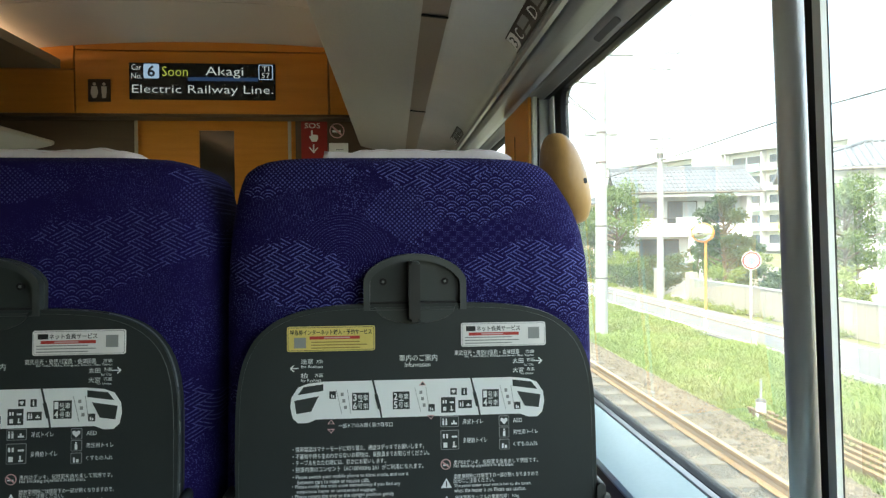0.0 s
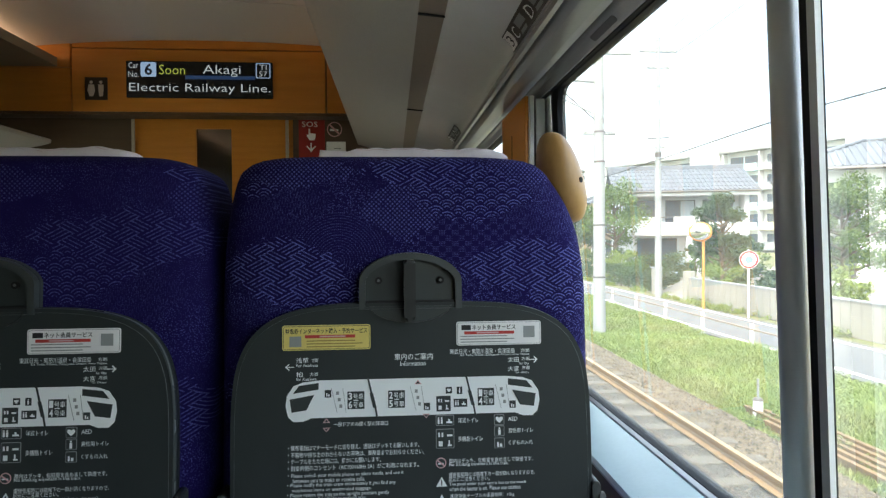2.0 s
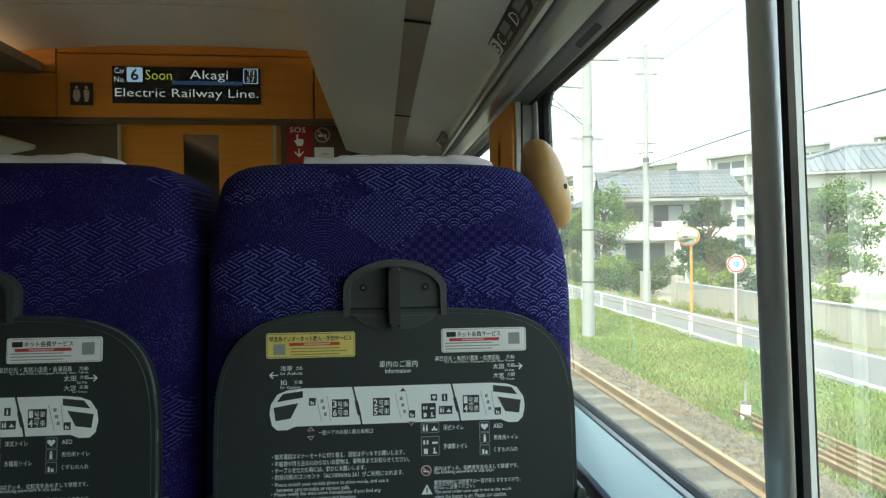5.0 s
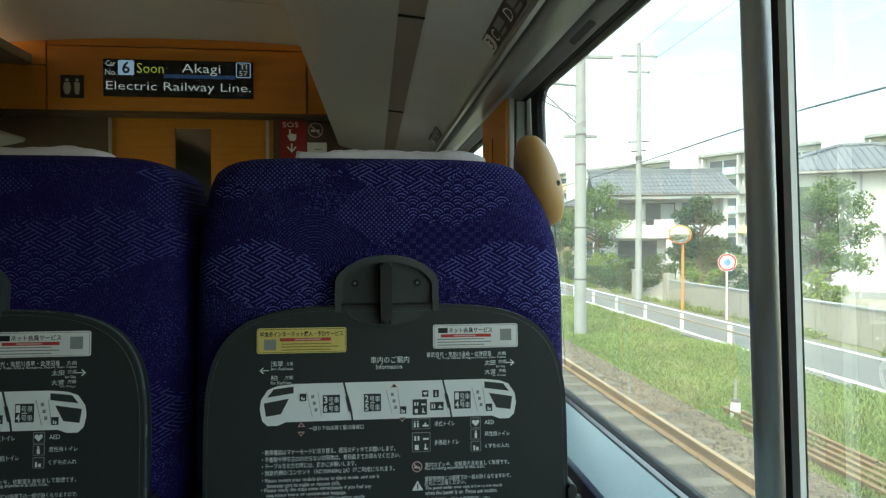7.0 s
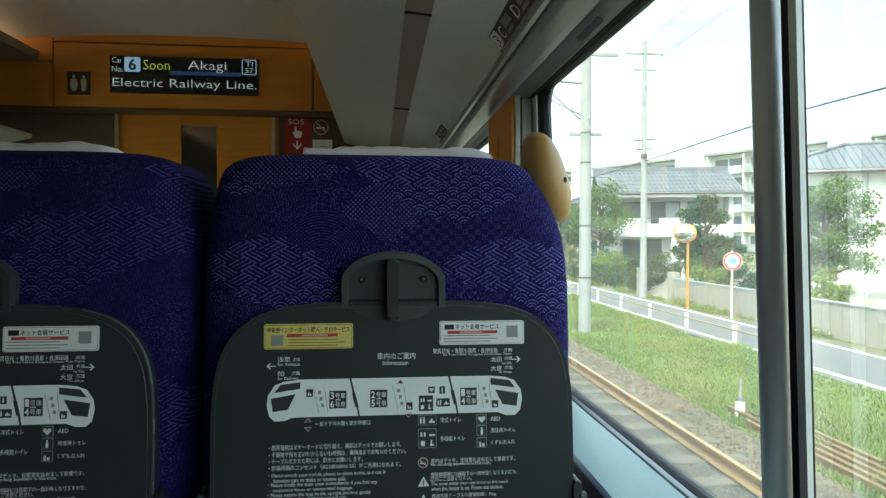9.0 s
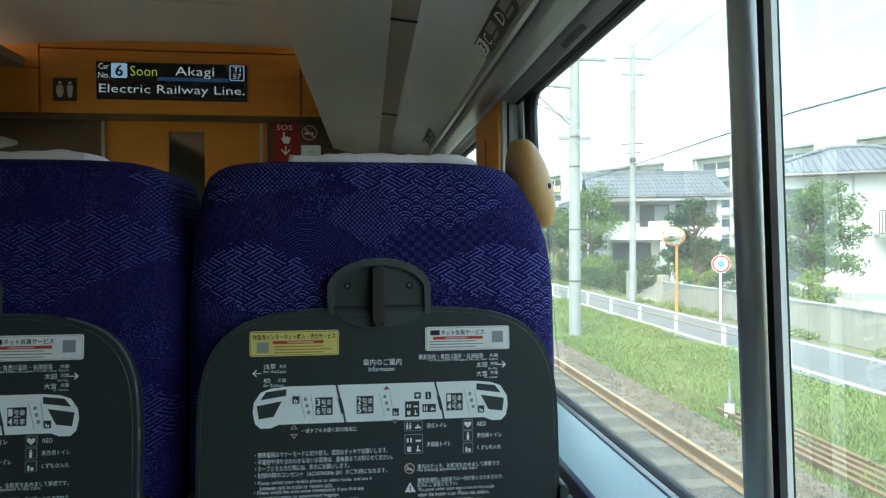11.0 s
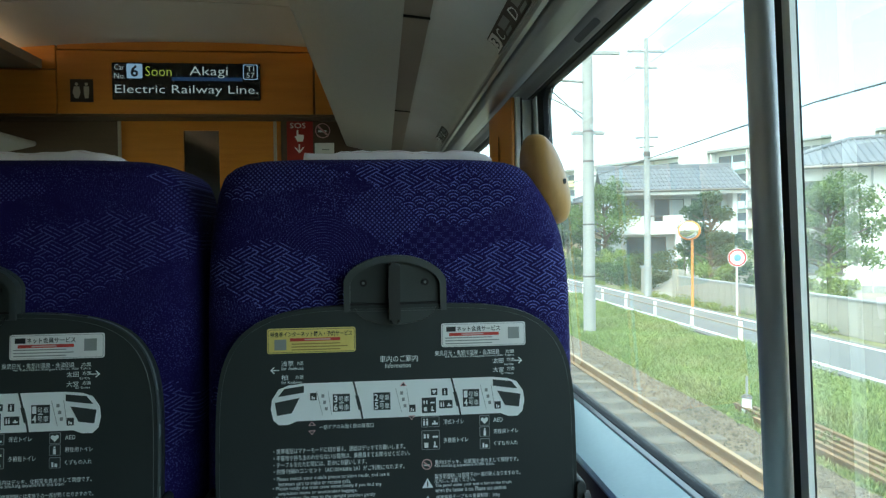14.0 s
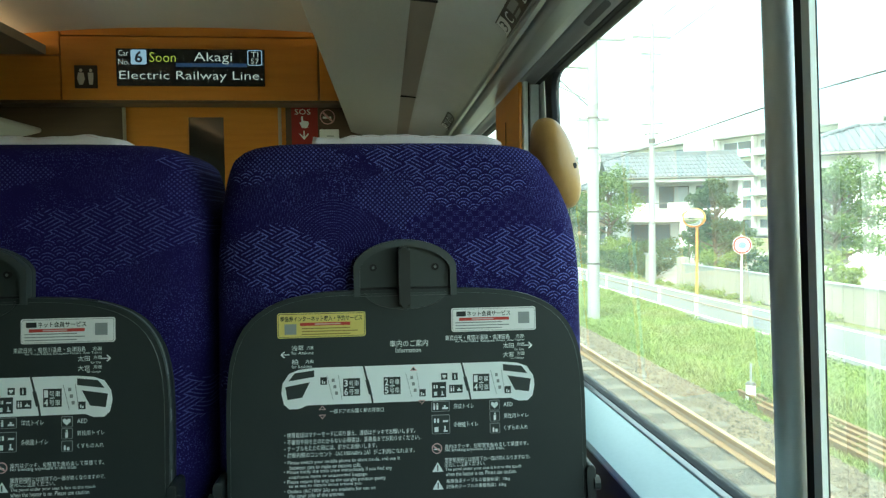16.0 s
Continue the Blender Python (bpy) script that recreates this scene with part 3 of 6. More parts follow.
def notices(tray):
    """All that is printed on or stuck to the back of a tray."""
    for text, x0, x1, z, high in NOTES:
        x0, x1, z, high = mm(x0, x1, z, high)
        lettering(text, x0, x1, z, high * 0.92, ink_white, tray, bold=0.002)
    for s, x, z in ((-1, -0.151, 1.019), (1, 0.156, 1.022)):
        shape("arrow", [(x - s * 0.0055, z - 0.0005), (x - s * 0.0055, z + 0.0005), (x + s * 0.003, z + 0.0005), (x + s * 0.000, z + 0.0036), (x + s * 0.0013, z + 0.0040), (x + s * 0.0057, z),
                        (x + s * 0.0013, z - 0.0040), (x + s * 0.000, z - 0.0036), (x + s * 0.003, z - 0.0005)], ink_white, tray)
    # route diagram: a white train with dark noses, two couplings and dark number tiles
    nose = [(0.1595, -0.002), (0.158, 0.010), (0.150, 0.022), (0.138, 0.0265), (0.118, 0.0285)]
    belly = [(0.1565, -0.0155), (0.150, -0.0215), (0.138, -0.0215), (0.128, -0.0175)]
    body = nose + [(-x, z) for x, z in nose[::-1]] + [(-x, z) for x, z in belly] + belly[::-1]
    mx, mz = 0.0035, 0.9735
    diagram = shape("route_diagram", [(mx + x, mz + z) for x, z in body], ink_white, tray, 0.0008, 0.0006, "white printed outline of a train")
    for s in (-1, 1):
        shape("nose_window", [(mx + s * x, mz + z) for x, z in ((0.1545, 0.006), (0.1245, 0.0110), (0.134, -0.0075), (0.152, -0.0100))], ink_dark, diagram, 0.0013)
        shape("nose_window", [(mx + s * x, mz + z) for x, z in ((0.1505, 0.0130), (0.143, 0.0225), (0.119, 0.0255), (0.119, 0.0175))], ink_dark, diagram, 0.0013)
    for x in (-0.0535, 0.0700):
        shape("coupling", [(x - 0.0020, 1.003), (x + 0.0003, 1.003), (x + 0.0045, 0.985), (x + 0.0022, 0.985)], ink_dark, diagram, 0.0013)
        shape("coupling", [(x + 0.0010, 0.985), (x + 0.0052, 0.985), (x + 0.0095, 0.967), (x + 0.0052, 0.967)], ink_dark, diagram, 0.0013)
        shape("coupling", [(x + 0.0070, 0.967), (x + 0.0092, 0.967), (x + 0.0112, 0.955), (x + 0.0090, 0.955)], ink_dark, diagram, 0.0013)
    for x, top, low in ((-0.0695, "3号車", "6号車"), (-0.0190, "2号車", "5号車"), (0.0940, "1号車", "4号車")):
        shape("number_tile", rect(x - 0.0105, 0.966, x + 0.0105, 0.9875), ink_dark, diagram, 0.0013)
        for text, z in ((top, 0.9818), (low, 0.9714)):
            lettering(text[0], x - 0.0093, x - 0.0046, z, 0.0086, ink_white, diagram, 0.0017, bold=0.02)
            lettering(text[1:], x - 0.0034, x + 0.0093, z - 0.0004, 0.0072, ink_white, diagram, 0.0017)
        shape("tile_mark", rect(x - 0.003, 0.9761, x + 0.003, 0.9770), ink_white, diagram, 0.0017)
    for x in (-0.094, -0.038 + 0.042, 0.112):
        for k in range(3):
            shape("seat_mark", rect(x + 0.002 * k, 0.984 - 0.008 * k, x + 0.0035 + 0.002 * k, 0.988 - 0.008 * k), ink_grey, diagram, 0.0013)
        shape("partition_line", [(x - 0.006, 0.992), (x - 0.0055, 0.992), (x + 0.0015, 0.962), (x + 0.001, 0.962)], ink_grey, diagram, 0.0013)
        shape("partition_line", [(x + 0.008, 0.992), (x + 0.0085, 0.992), (x + 0.0125, 0.962), (x + 0.012, 0.962)], ink_grey, diagram, 0.0013)
    man = [(0.38, 0.15, 0.62, 0.65), (0.42, 0.70, 0.58, 0.85)]
    pair = [(0.10, 0.2, 0.20, 0.65), (0.11, 0.7, 0.19, 0.82), (0.27, 0.2, 0.37, 0.65), (0.28, 0.7, 0.36, 0.82), (0.58, 0.25, 0.90, 0.42), (0.68, 0.42, 0.78, 0.62)]
    quad = [(0.12, 0.60, 0.22, 0.82), (0.30, 0.60, 0.40, 0.82), (0.60, 0.62, 0.90, 0.72), (0.14, 0.12, 0.36, 0.38), (0.64, 0.12, 0.86, 0.20), (0.68, 0.20, 0.76, 0.42)]
    bin_mark = [(0.25, 0.15, 0.42, 0.6), (0.52, 0.15, 0.75, 0.45)]
    for cell, framed, marks in (((-108, 981, -100, 990), 0, bin_mark), ((15, 962, 23, 971), 0, bin_mark), ((31, 960, 49, 979), 0, quad), ((53, 965, 70, 975), 0, pair),
                                ((57, 981, 64, 990), 0, man), ((124, 962, 132, 971), 0, bin_mark), ((43, 982, 51, 990), 0, [(0.2, 0.45, 0.8, 0.75), (0.35, 0.25, 0.65, 0.45)]),
                                ((30, 942, 53, 955), 1, pair), ((30, 914, 53, 938), 1, quad), ((104, 927, 117, 940), 1, man), ((104, 912, 117, 925), 1, bin_mark)):
        icon(diagram if not framed else tray, *mm(*cell), framed, marks)
    icon(tray, *mm(104, 941, 117, 954), 1, [])
    shape("heart", [(0.1105, 0.9435), (0.1150, 0.9480), (0.1148, 0.9508), (0.1127, 0.9516), (0.1105, 0.9500), (0.1083, 0.9516), (0.1062, 0.9508), (0.1060, 0.9480)], ink_white, tray, 0.0015)
    for x, z, s in ((-0.106, 0.9500, 1), (-0.106, 0.9440, -1), (0.008, 0.9945, 1), (0.018, 0.9575, -1)):
        shape("triangle", [(x - 0.0045, z), (x + 0.0045, z), (x, z + s * 0.0055)], ink_pink, diagram, 0.0014)
        shape("triangle_field", [(x - 0.0028, z + s * 0.0008), (x + 0.0028, z + s * 0.0008), (x, z + s * 0.0042)], ink_dark, diagram, 0.0018)
    shape("smoking_ring", disc(0.036, 0.896, 0.0066), ink_pink, tray, 0.0006)
    shape("smoking_field", disc(0.036, 0.896, 0.0054), ink_dark, tray, 0.0010)
    shape("smoking_bar", [(0.0316, 0.8985), (0.0325, 0.8998), (0.0404, 0.8935), (0.0395, 0.8922)], ink_pink, tray, 0.0014)
    shape("smoking_mark", rect(0.0322, 0.8945, 0.0392, 0.8960), ink_white, tray, 0.0013)
    for z in (0.8725, 0.8505):
        shape("warning_triangle", [(0.0295, z - 0.0055), (0.0435, z - 0.0055), (0.0365, z + 0.0065)], ink_white, tray)
        shape("warning_mark", rect(0.0358, z - 0.0040, 0.0372, z + 0.0028), ink_dark, tray, 0.0011)
    # two stickers
    for name, x0, x1, z0, z1, base, rim, label in (("sticker", -0.1600, -0.0510, 1.0395, 1.0705, sticker_yellow, ink_red, "yellow paper sticker with a red line"),
                                                   ("sticker", 0.0575, 0.1665, 1.0415, 1.0715, sticker_white, ink_red, "white paper sticker with a red line")):
        st = shape(name, rounded(x0, z0, x1, z1, 0.003, 4), base, tray, 0.0010, 0.0012, label)
        shape("border", rounded(x0 + 0.0012, z0 + 0.0012, x1 - 0.0012, z1 - 0.0012, 0.0024, 4), ink_black if base is sticker_yellow else ink_grey, st, 0.0013)
        shape("paper", rounded(x0 + 0.0017, z0 + 0.0017, x1 - 0.0017, z1 - 0.0017, 0.0021, 4), base, st, 0.0016)
        mid, yellow = (x0 + x1) / 2, base is sticker_yellow
        if yellow:
            lettering("特急券インターネット購入・予約サービス", x0 + 0.004, x1 - 0.004, z1 - 0.0072, 0.0066, ink_black, st, 0.0021, bold=0.016)
            square = x0 + 0.009
            bars = x0 + 0.030
        else:
            shape("brand_mark", rect(x0 + 0.0065, z1 - 0.0104, x0 + 0.0185, z1 - 0.0042), ink_black, st, 0.0021)
            lettering("ネット会員サービス", x0 + 0.0200, x0 + 0.0760, z1 - 0.0072, 0.0066, ink_black, st, 0.0021, bold=0.016)
            square = x1 - 0.023
            bars = x0 + 0.005
        shape("red_band", rect(x0 + (0.028 if yellow else 0.010), z1 - 0.0160, x0 + (0.090 if yellow else 0.074), z1 - 0.0122), ink_red, st, 0.0021)
        shape("band_print", rect(x0 + (0.046 if yellow else 0.026), z1 - 0.0149, x0 + (0.078 if yellow else 0.054), z1 - 0.0132), ink_pink, st, 0.0025)
        shape("code_square", rect(square, z0 + (0.0045 if yellow else 0.009), square + 0.0145, z0 + (0.0175 if yellow else 0.0235)), ink_grey, st, 0.0021)
        for k in range(3):
            shape("small_print", rect(bars, z0 + 0.0038 + 0.0036 * k, bars + 0.060 + 0.009 * (k % 2), z0 + 0.0050 + 0.0036 * k), ink_grey if not yellow else surface("brown_print", (0.30, 0.2, 0.05), (0.35, 0.24, 0.06), 0.6), st, 0.0021)


def train_seat(x, fabric, label, reach):
    seat = thing("train_seat", label, "seat", (x, 0, 0), "row of train seats")
    part("backrest", back_shell(1 if reach else -1), fabric, seat, "deep blue fabric woven with pale traditional patterns", True)
    tray = part("tray_table", slab(tray_outline(), 0.0, 0.020, 0.007), tray_grey, seat, "folded dark grey plastic tray table", False)
    # pale lip along the bevel, coloured as if it caught the window light
    lip_o, lip_i = tray_outline(0.0003), tray_outline(-0.0050, 0.706)
    lip = bmesh.new()
    lines = [[lip.verts.new((px, sheer(pz) + d, pz)) for px, pz in line] for line, d in ((lip_o, 0.0100), (lip_o, 0.0052), (lip_i, -0.0003), (lip_i, 0.004))]
    for a, b in zip(lines, lines[1:]):
        for i in range(len(a)):
            lip.faces.new((a[i], a[(i + 1) % len(a)], b[(i + 1) % len(a)], b[i]))
    part("edge", lip, edge_grey, tray, "worn tray edge, its highlight put into a paler colour")
    part("rim", slab(tray_outline(-0.0005, 0.7005), 0.0205, 0.0300), hinge_dark, tray)
    # latch housing: a raised rim round a sunken plate, a turning lever and two screws
    house = part("latch_housing", slab(arch_outline(0.0655, 1.079, 1.160, 0.0335), 0.008, 0.030, 0.003), latch_grey, seat, "rounded dark plastic latch housing")
    # solid black strip painted where the shadow falls between housing and tray
    part("slot", slab([(-0.0640, 1.0890), (0.0640, 1.0890), (0.0640, 1.0990), (-0.0640, 1.0990)], 0.0010, 0.0075), rubber, house, "black strip drawn for the shadow above the tray")
    rim_o, rim_i = arch_outline(0.0650, 1.089, 1.1595, 0.0335), arch_outline(0.0572, 1.0895, 1.1512, 0.0290)
    bm = bmesh.new()
    rows = [[bm.verts.new((px, sheer(pz) + d, pz)) for px, pz in line] for line, d in ((rim_o, 0.009), (rim_o, -0.003), (rim_i, -0.003), (rim_i, 0.009))]
    for a, b in zip(rows, rows[1:]):
        for i in range(len(a)):
            bm.faces.new((a[i], a[(i + 1) % len(a)], b[(i + 1) % len(a)], b[i]))
    part("rim", bm, rim_grey, house)
    part("thumb_dish", slab([(0.050 * math.cos(radians(a)), 1.0925 + 0.020 * math.sin(radians(a))) for a in range(180, 361, 10)], -0.0012, -0.0002), latch_grey, tray)
    arc = [(0.052 * math.cos(radians(a)), 1.0930 + 0.0225 * math.sin(radians(a))) for a in range(180, 361, 9)]
    part("dish_edge", slab(arc + [(x * 0.965, 1.0930 + (z - 1.0930) * 0.93) for x, z in arc[::-1]], -0.0022, 0.0), hinge_dark, tray, "curved edge of the thumb hollow")
    part("latch_lever", slab(rounded(-0.0085, 1.076, 0.0058, 1.151, 0.004), -0.020, 0.009, 0.0045), lever_black, seat, "upright black turning lever")
    for px in (-0.0405, 0.0385):
        bm = tube((px, sheer(1.1245) + 0.0045, 1.1245), (px, sheer(1.1245) + 0.0085, 1.1245), 0.0046, sides=16)
        part("screw", bm, rubber, house)
        part("screw_socket", tube((px, sheer(1.1245) + 0.0040, 1.1245), (px, sheer(1.1245) + 0.0044, 1.1245), 0.0020, sides=6), edge_grey, house)
    for s in (-1, 1):
        x0, x1 = sorted((s * 0.2275, s * 0.2385))
        part("hinge", joined(slab(rounded(x0, 0.72, x1, 0.868, 0.005), -0.006, 0.03, 0.002), tube((s * 0.236, sheer(0.845) - 0.002, 0.845), (s * 0.2435, sheer(0.845) - 0.002, 0.845), 0.009, sides=14)), hinge_dark, seat, "dark plastic hinge arm")
    if reach:
        # added black block that stands in for the shade between the seats
        part("gap_filler", box(-0.276, 0.90, 0.30, -0.2445, 1.06, 1.10, 0.010, 3), rubber, seat, "black block added to darken the gap between the two seats")
    part("cushion", box(-0.225, 1.02, 0.34, 0.225, 1.50, 0.46, 0.04, 4), fabric, seat, smooth=True)
    part("base", box(-0.19, 0.90, 0.0, 0.19, 1.28, 0.3395, 0.01), hinge_dark, seat)
    if reach:
        # grab handle on the window side shoulder: a flattened tapering golden grip with a small hole
        rings = []
        for i in range(25):
            a = radians(-90 + 180 * i / 24)
            t = math.sin(a)
            r = math.cos(a) ** 0.75
            rings.append([(0.2210 - 0.0135 * t + 0.0330 * r * (1.0 - 0.12 * t) * math.cos(radians(b)), 0.905 + 0.040 * r * math.sin(radians(b)), 1.2640 + 0.0655 * t) for b in range(0, 360, 15)])
        grip = part("grab_handle", loft(rings), pale_wood, seat, "smooth golden wood grab handle", True)
        part("hole", tube((0.2429, 0.8729, 1.2585), (0.2357, 0.8806, 1.2585), 0.0040, sides=16), rubber, grip)
    notices(tray)
    return seat


hem_pink = surface("hem_cloth", (0.60, 0.45, 0.48), (0.70, 0.55, 0.58), 0.9, coarse=20, fine=900, relief=0.4)


# white cloth over the top of each headrest
def head_cloth(x, hw, seed):
    rng = random.Random(seed)
    bm = bmesh.new()
    nx, ny = 36, 14
    grid = []
    for j in range(ny + 1):
        row = []
        for i in range(nx + 1):
            u = -1 + 2 * i / nx
            s = j / ny
            # from the near lip over the top and down the far side
            y = float(np.interp(s, (0, 0.12, 0.45, 0.65, 1), (0.884, 0.890, 0.955, 1.018, 1.042)))
            z = float(np.interp(s, (0, 0.12, 0.45, 0.65, 1), (1.2845, 1.2990, 1.3060, 1.2980, 1.12))) + 0.004 * abs(u) ** 8 * max(0.0, 1 - 2 * s)
            z -= (0.013 * max(0.0, u) ** 12 + 0.003 * max(0.0, -u) ** 12) * (1.0 if 0 < s < 0.6 else 0.0)
            z += 0.0050 * noise.noise((u * 2.3 + seed, s * 2, seed)) + 0.0028 * noise.noise((u * 9 + seed, s * 5, 3))
            y += 0.004 * noise.noise((u * 4, seed, s))
            row.append(bm.verts.new((x + u * hw, y, z)))
        grid.append(row)
    for a, b in zip(grid, grid[1:]):
        for i in range(nx):
            bm.faces.new((a[i], a[i + 1], b[i + 1], b[i]))
    grid_co = [[v.co.copy() for v in row] for row in grid]
    ob = part("headrest_cover", bm, cloth_white, None, "", True)
    mod = ob.modifiers.new("thick", "SOLIDIFY")
    mod.thickness, mod.offset = 0.0030, 1.0
    for s, wide in ((0, 0.0016), (2, 0.0010)):
        hem = bmesh.new()
        line = [grid_co[s][i] for i in range(nx + 1)]
        loops = [[hem.verts.new((p[0] * 1.0, p[1] - 0.0022 + 0.0012 * math.cos(q), p[2] + 0.0008 + wide * math.sin(q))) for q in (0, 1.57, 3.14, 4.71)] for p in line]
        for a, b in zip(loops, loops[1:]):
            for q in range(4):
                hem.faces.new((a[q], a[(q + 1) % 4], b[(q + 1) % 4], b[q]))
        part("hem", hem, hem_pink, ob, "pinkish stitched hem", True)
    return tagged(ob, "white cloth headrest cover with loose hem on the seat", "headrest cover", "headrest covers")


def weave(name, patches, bold=1.0):
    """Deep blue cloth; each patch is (pattern, x, z, half width, half height) on the backrest."""
    m, tree, bsdf = node_tree(name)
    sep = tree.nodes.new("ShaderNodeSeparateXYZ")
    tree.links.new(coords(tree), sep.inputs[0])
    u, v = sep.outputs[0], sep.outputs[2]

    def c(op, a, b=0.0):
        return calc(tree, op, a, b)

    def less(a, b):
        return c("LESS_THAN", a, b)

    def stripe(a, s, width):
        return less(c("FRACT", c("DIVIDE", a, s)), width)

    far = c("ADD", v, 10.0)
    uu = c("ADD", u, 10.0)
    # slanting plaits: blocks of stripes that turn from block to block
    a = c("ADD", c("MULTIPLY", uu, 0.47), c("MULTIPLY", far, 0.88))
    b = c("ADD", c("MULTIPLY", uu, -0.47), c("MULTIPLY", far, 0.88))
    turn = less(c("FRACT", c("MULTIPLY", c("ADD", c("FLOOR", c("DIVIDE", a, 0.0184)), c("FLOOR", c("DIVIDE", b, 0.0184))), 0.5)), 0.25)
    plait = c("ADD", c("MULTIPLY", turn, stripe(a, 0.0046, 0.32)), c("MULTIPLY", c("SUBTRACT", 1.0, turn), stripe(b, 0.0046, 0.32)))
    # overlapping wave scales with rings
    r, h = 0.0148, 0.0078
    first = c("CEIL", c("DIVIDE", c("SUBTRACT", far, r), h))
    dist = []
    for n in range(3):
        k = c("ADD", first, float(n))
        off = c("MULTIPLY", c("FRACT", c("MULTIPLY", k, 0.5)), 2 * r)
        dx = c("MULTIPLY", c("SUBTRACT", c("FRACT", c("DIVIDE", c("SUBTRACT", uu, off), 2 * r)), 0.5), 2 * r)
        dv = c("SUBTRACT", far, c("MULTIPLY", k, h))
        dist.append(c("SQRT", c("ADD", c("MULTIPLY", dx, dx), c("MULTIPLY", dv, dv))))
    in0, in1 = less(dist[0], r), less(dist[1], r)
    d12 = c("ADD", c("MULTIPLY", in1, dist[1]), c("MULTIPLY", c("SUBTRACT", 1.0, in1), dist[2]))
    d = c("ADD", c("MULTIPLY", in0, dist[0]), c("MULTIPLY", c("SUBTRACT", 1.0, in0), d12))
    wave = stripe(c("ADD", d, 0.0012), 0.0040, 0.36)
    # lozenge net, dotted chequers, and the all-over fine dots
    e, f = c("ADD", uu, far), c("SUBTRACT", uu, far)
    net = c("MULTIPLY", less(c("ABSOLUTE", c("SUBTRACT", c("FRACT", c("DIVIDE", e, 0.0060)), 0.5)), 0.28), less(c("ABSOLUTE", c("SUBTRACT", c("FRACT", c("DIVIDE", f, 0.0060)), 0.5)), 0.28))
    chk = less(c("FRACT", c("MULTIPLY", c("ADD", c("FLOOR", c("DIVIDE", uu, 0.0085)), c("FLOOR", c("DIVIDE", far, 0.0072))), 0.5)), 0.25)

    def dots(s, width):
        return c("MULTIPLY", less(c("ABSOLUTE", c("SUBTRACT", c("FRACT", c("DIVIDE", uu, s)), 0.5)), width), less(c("ABSOLUTE", c("SUBTRACT", c("FRACT", c("DIVIDE", far, s)), 0.5)), width))

    cheq = c("MULTIPLY", c("MULTIPLY", chk, dots(0.0021, 0.28)), 0.34)
    mp = tree.nodes.new("ShaderNodeTexVoronoi")
    mp.inputs["Scale"].default_value = 460.0
    tree.links.new(coords(tree), mp.inputs["Vector"])
    speck = c("MULTIPLY", less(mp.outputs["Distance"], 0.36), ramp(tree, grain(tree, 16, 2), 0.30, 0.60))
    # broken upright threads, and dots in wide rings
    column = c("FLOOR", c("DIVIDE", uu, 0.0021))
    phase = c("FRACT", c("MULTIPLY", column, 0.618))
    rain = c("MULTIPLY", stripe(uu, 0.0021, 0.34), less(c("FRACT", c("ADD", c("DIVIDE", far, 0.013), c("MULTIPLY", phase, 3.7))), 0.5))
    rain = c("ADD", c("MULTIPLY", rain, 0.30), c("MULTIPLY", speck, 0.55))
    wide = c("SQRT", c("ADD", c("POWER", c("SUBTRACT", u, -0.092), 2.0), c("POWER", c("SUBTRACT", v, 1.150), 2.0)))
    arc = c("MULTIPLY", c("MULTIPLY", stripe(wide, 0.0036, 0.4), dots(0.0024, 0.34)), 0.5)
    made = {"plait": plait, "wave": wave, "net": c("MULTIPLY", net, 0.8), "chequer": c("MULTIPLY", cheq, 1.6), "rain": rain, "arc": arc}
    ragged = c("MULTIPLY", c("SUBTRACT", grain(tree, 90, 2), 0.5), 0.9)
    total = c("MULTIPLY", speck, 0.8)
    for kind, x, z, a0, b0 in patches:
        p = c("POWER", c("ABSOLUTE", c("DIVIDE", c("SUBTRACT", u, x), a0)), 1.25)
        q = c("POWER", c("ABSOLUTE", c("DIVIDE", c("SUBTRACT", v, z), b0)), 1.25)
        mask = less(c("ADD", c("ADD", p, q), ragged), 1.0)
        total = c("ADD", c("MULTIPLY", total, c("SUBTRACT", 1.0, mask)), c("MULTIPLY", mask, made[kind]))
    thread = grain(tree, 700, 3)
    # the pale yarn surfaces in single stitches
    stitch = tree.nodes.new("ShaderNodeTexVoronoi")
    stitch.inputs["Scale"].default_value = 620.0
    tree.links.new(coords(tree), stitch.inputs["Vector"])
    total = c("MULTIPLY", total, ramp(tree, stitch.outputs["Distance"], 0.85, 0.30))
    base = blend(tree, ramp(tree, grain(tree, 9, 3), 0.3, 0.7), (0.0056, 0.0032, 0.041), (0.0082, 0.0046, 0.060))
    base = blend(tree, c("MULTIPLY", thread, 0.35), base, (0.022, 0.013, 0.13))
    put(tree, blend(tree, c("MULTIPLY", total, c("ADD", 0.42 * bold, c("MULTIPLY", thread, 1.25 * bold))), base, (0.22, 0.255, 0.70)), bsdf.inputs["Base Color"])
    bsdf.inputs["Roughness"].default_value = 0.92
    bsdf.inputs["Specular IOR Level"].default_value = 0.15
    bump(tree, bsdf, c("ADD", c("MULTIPLY", total, 0.6), thread), 0.35, 0.0008)
    return m


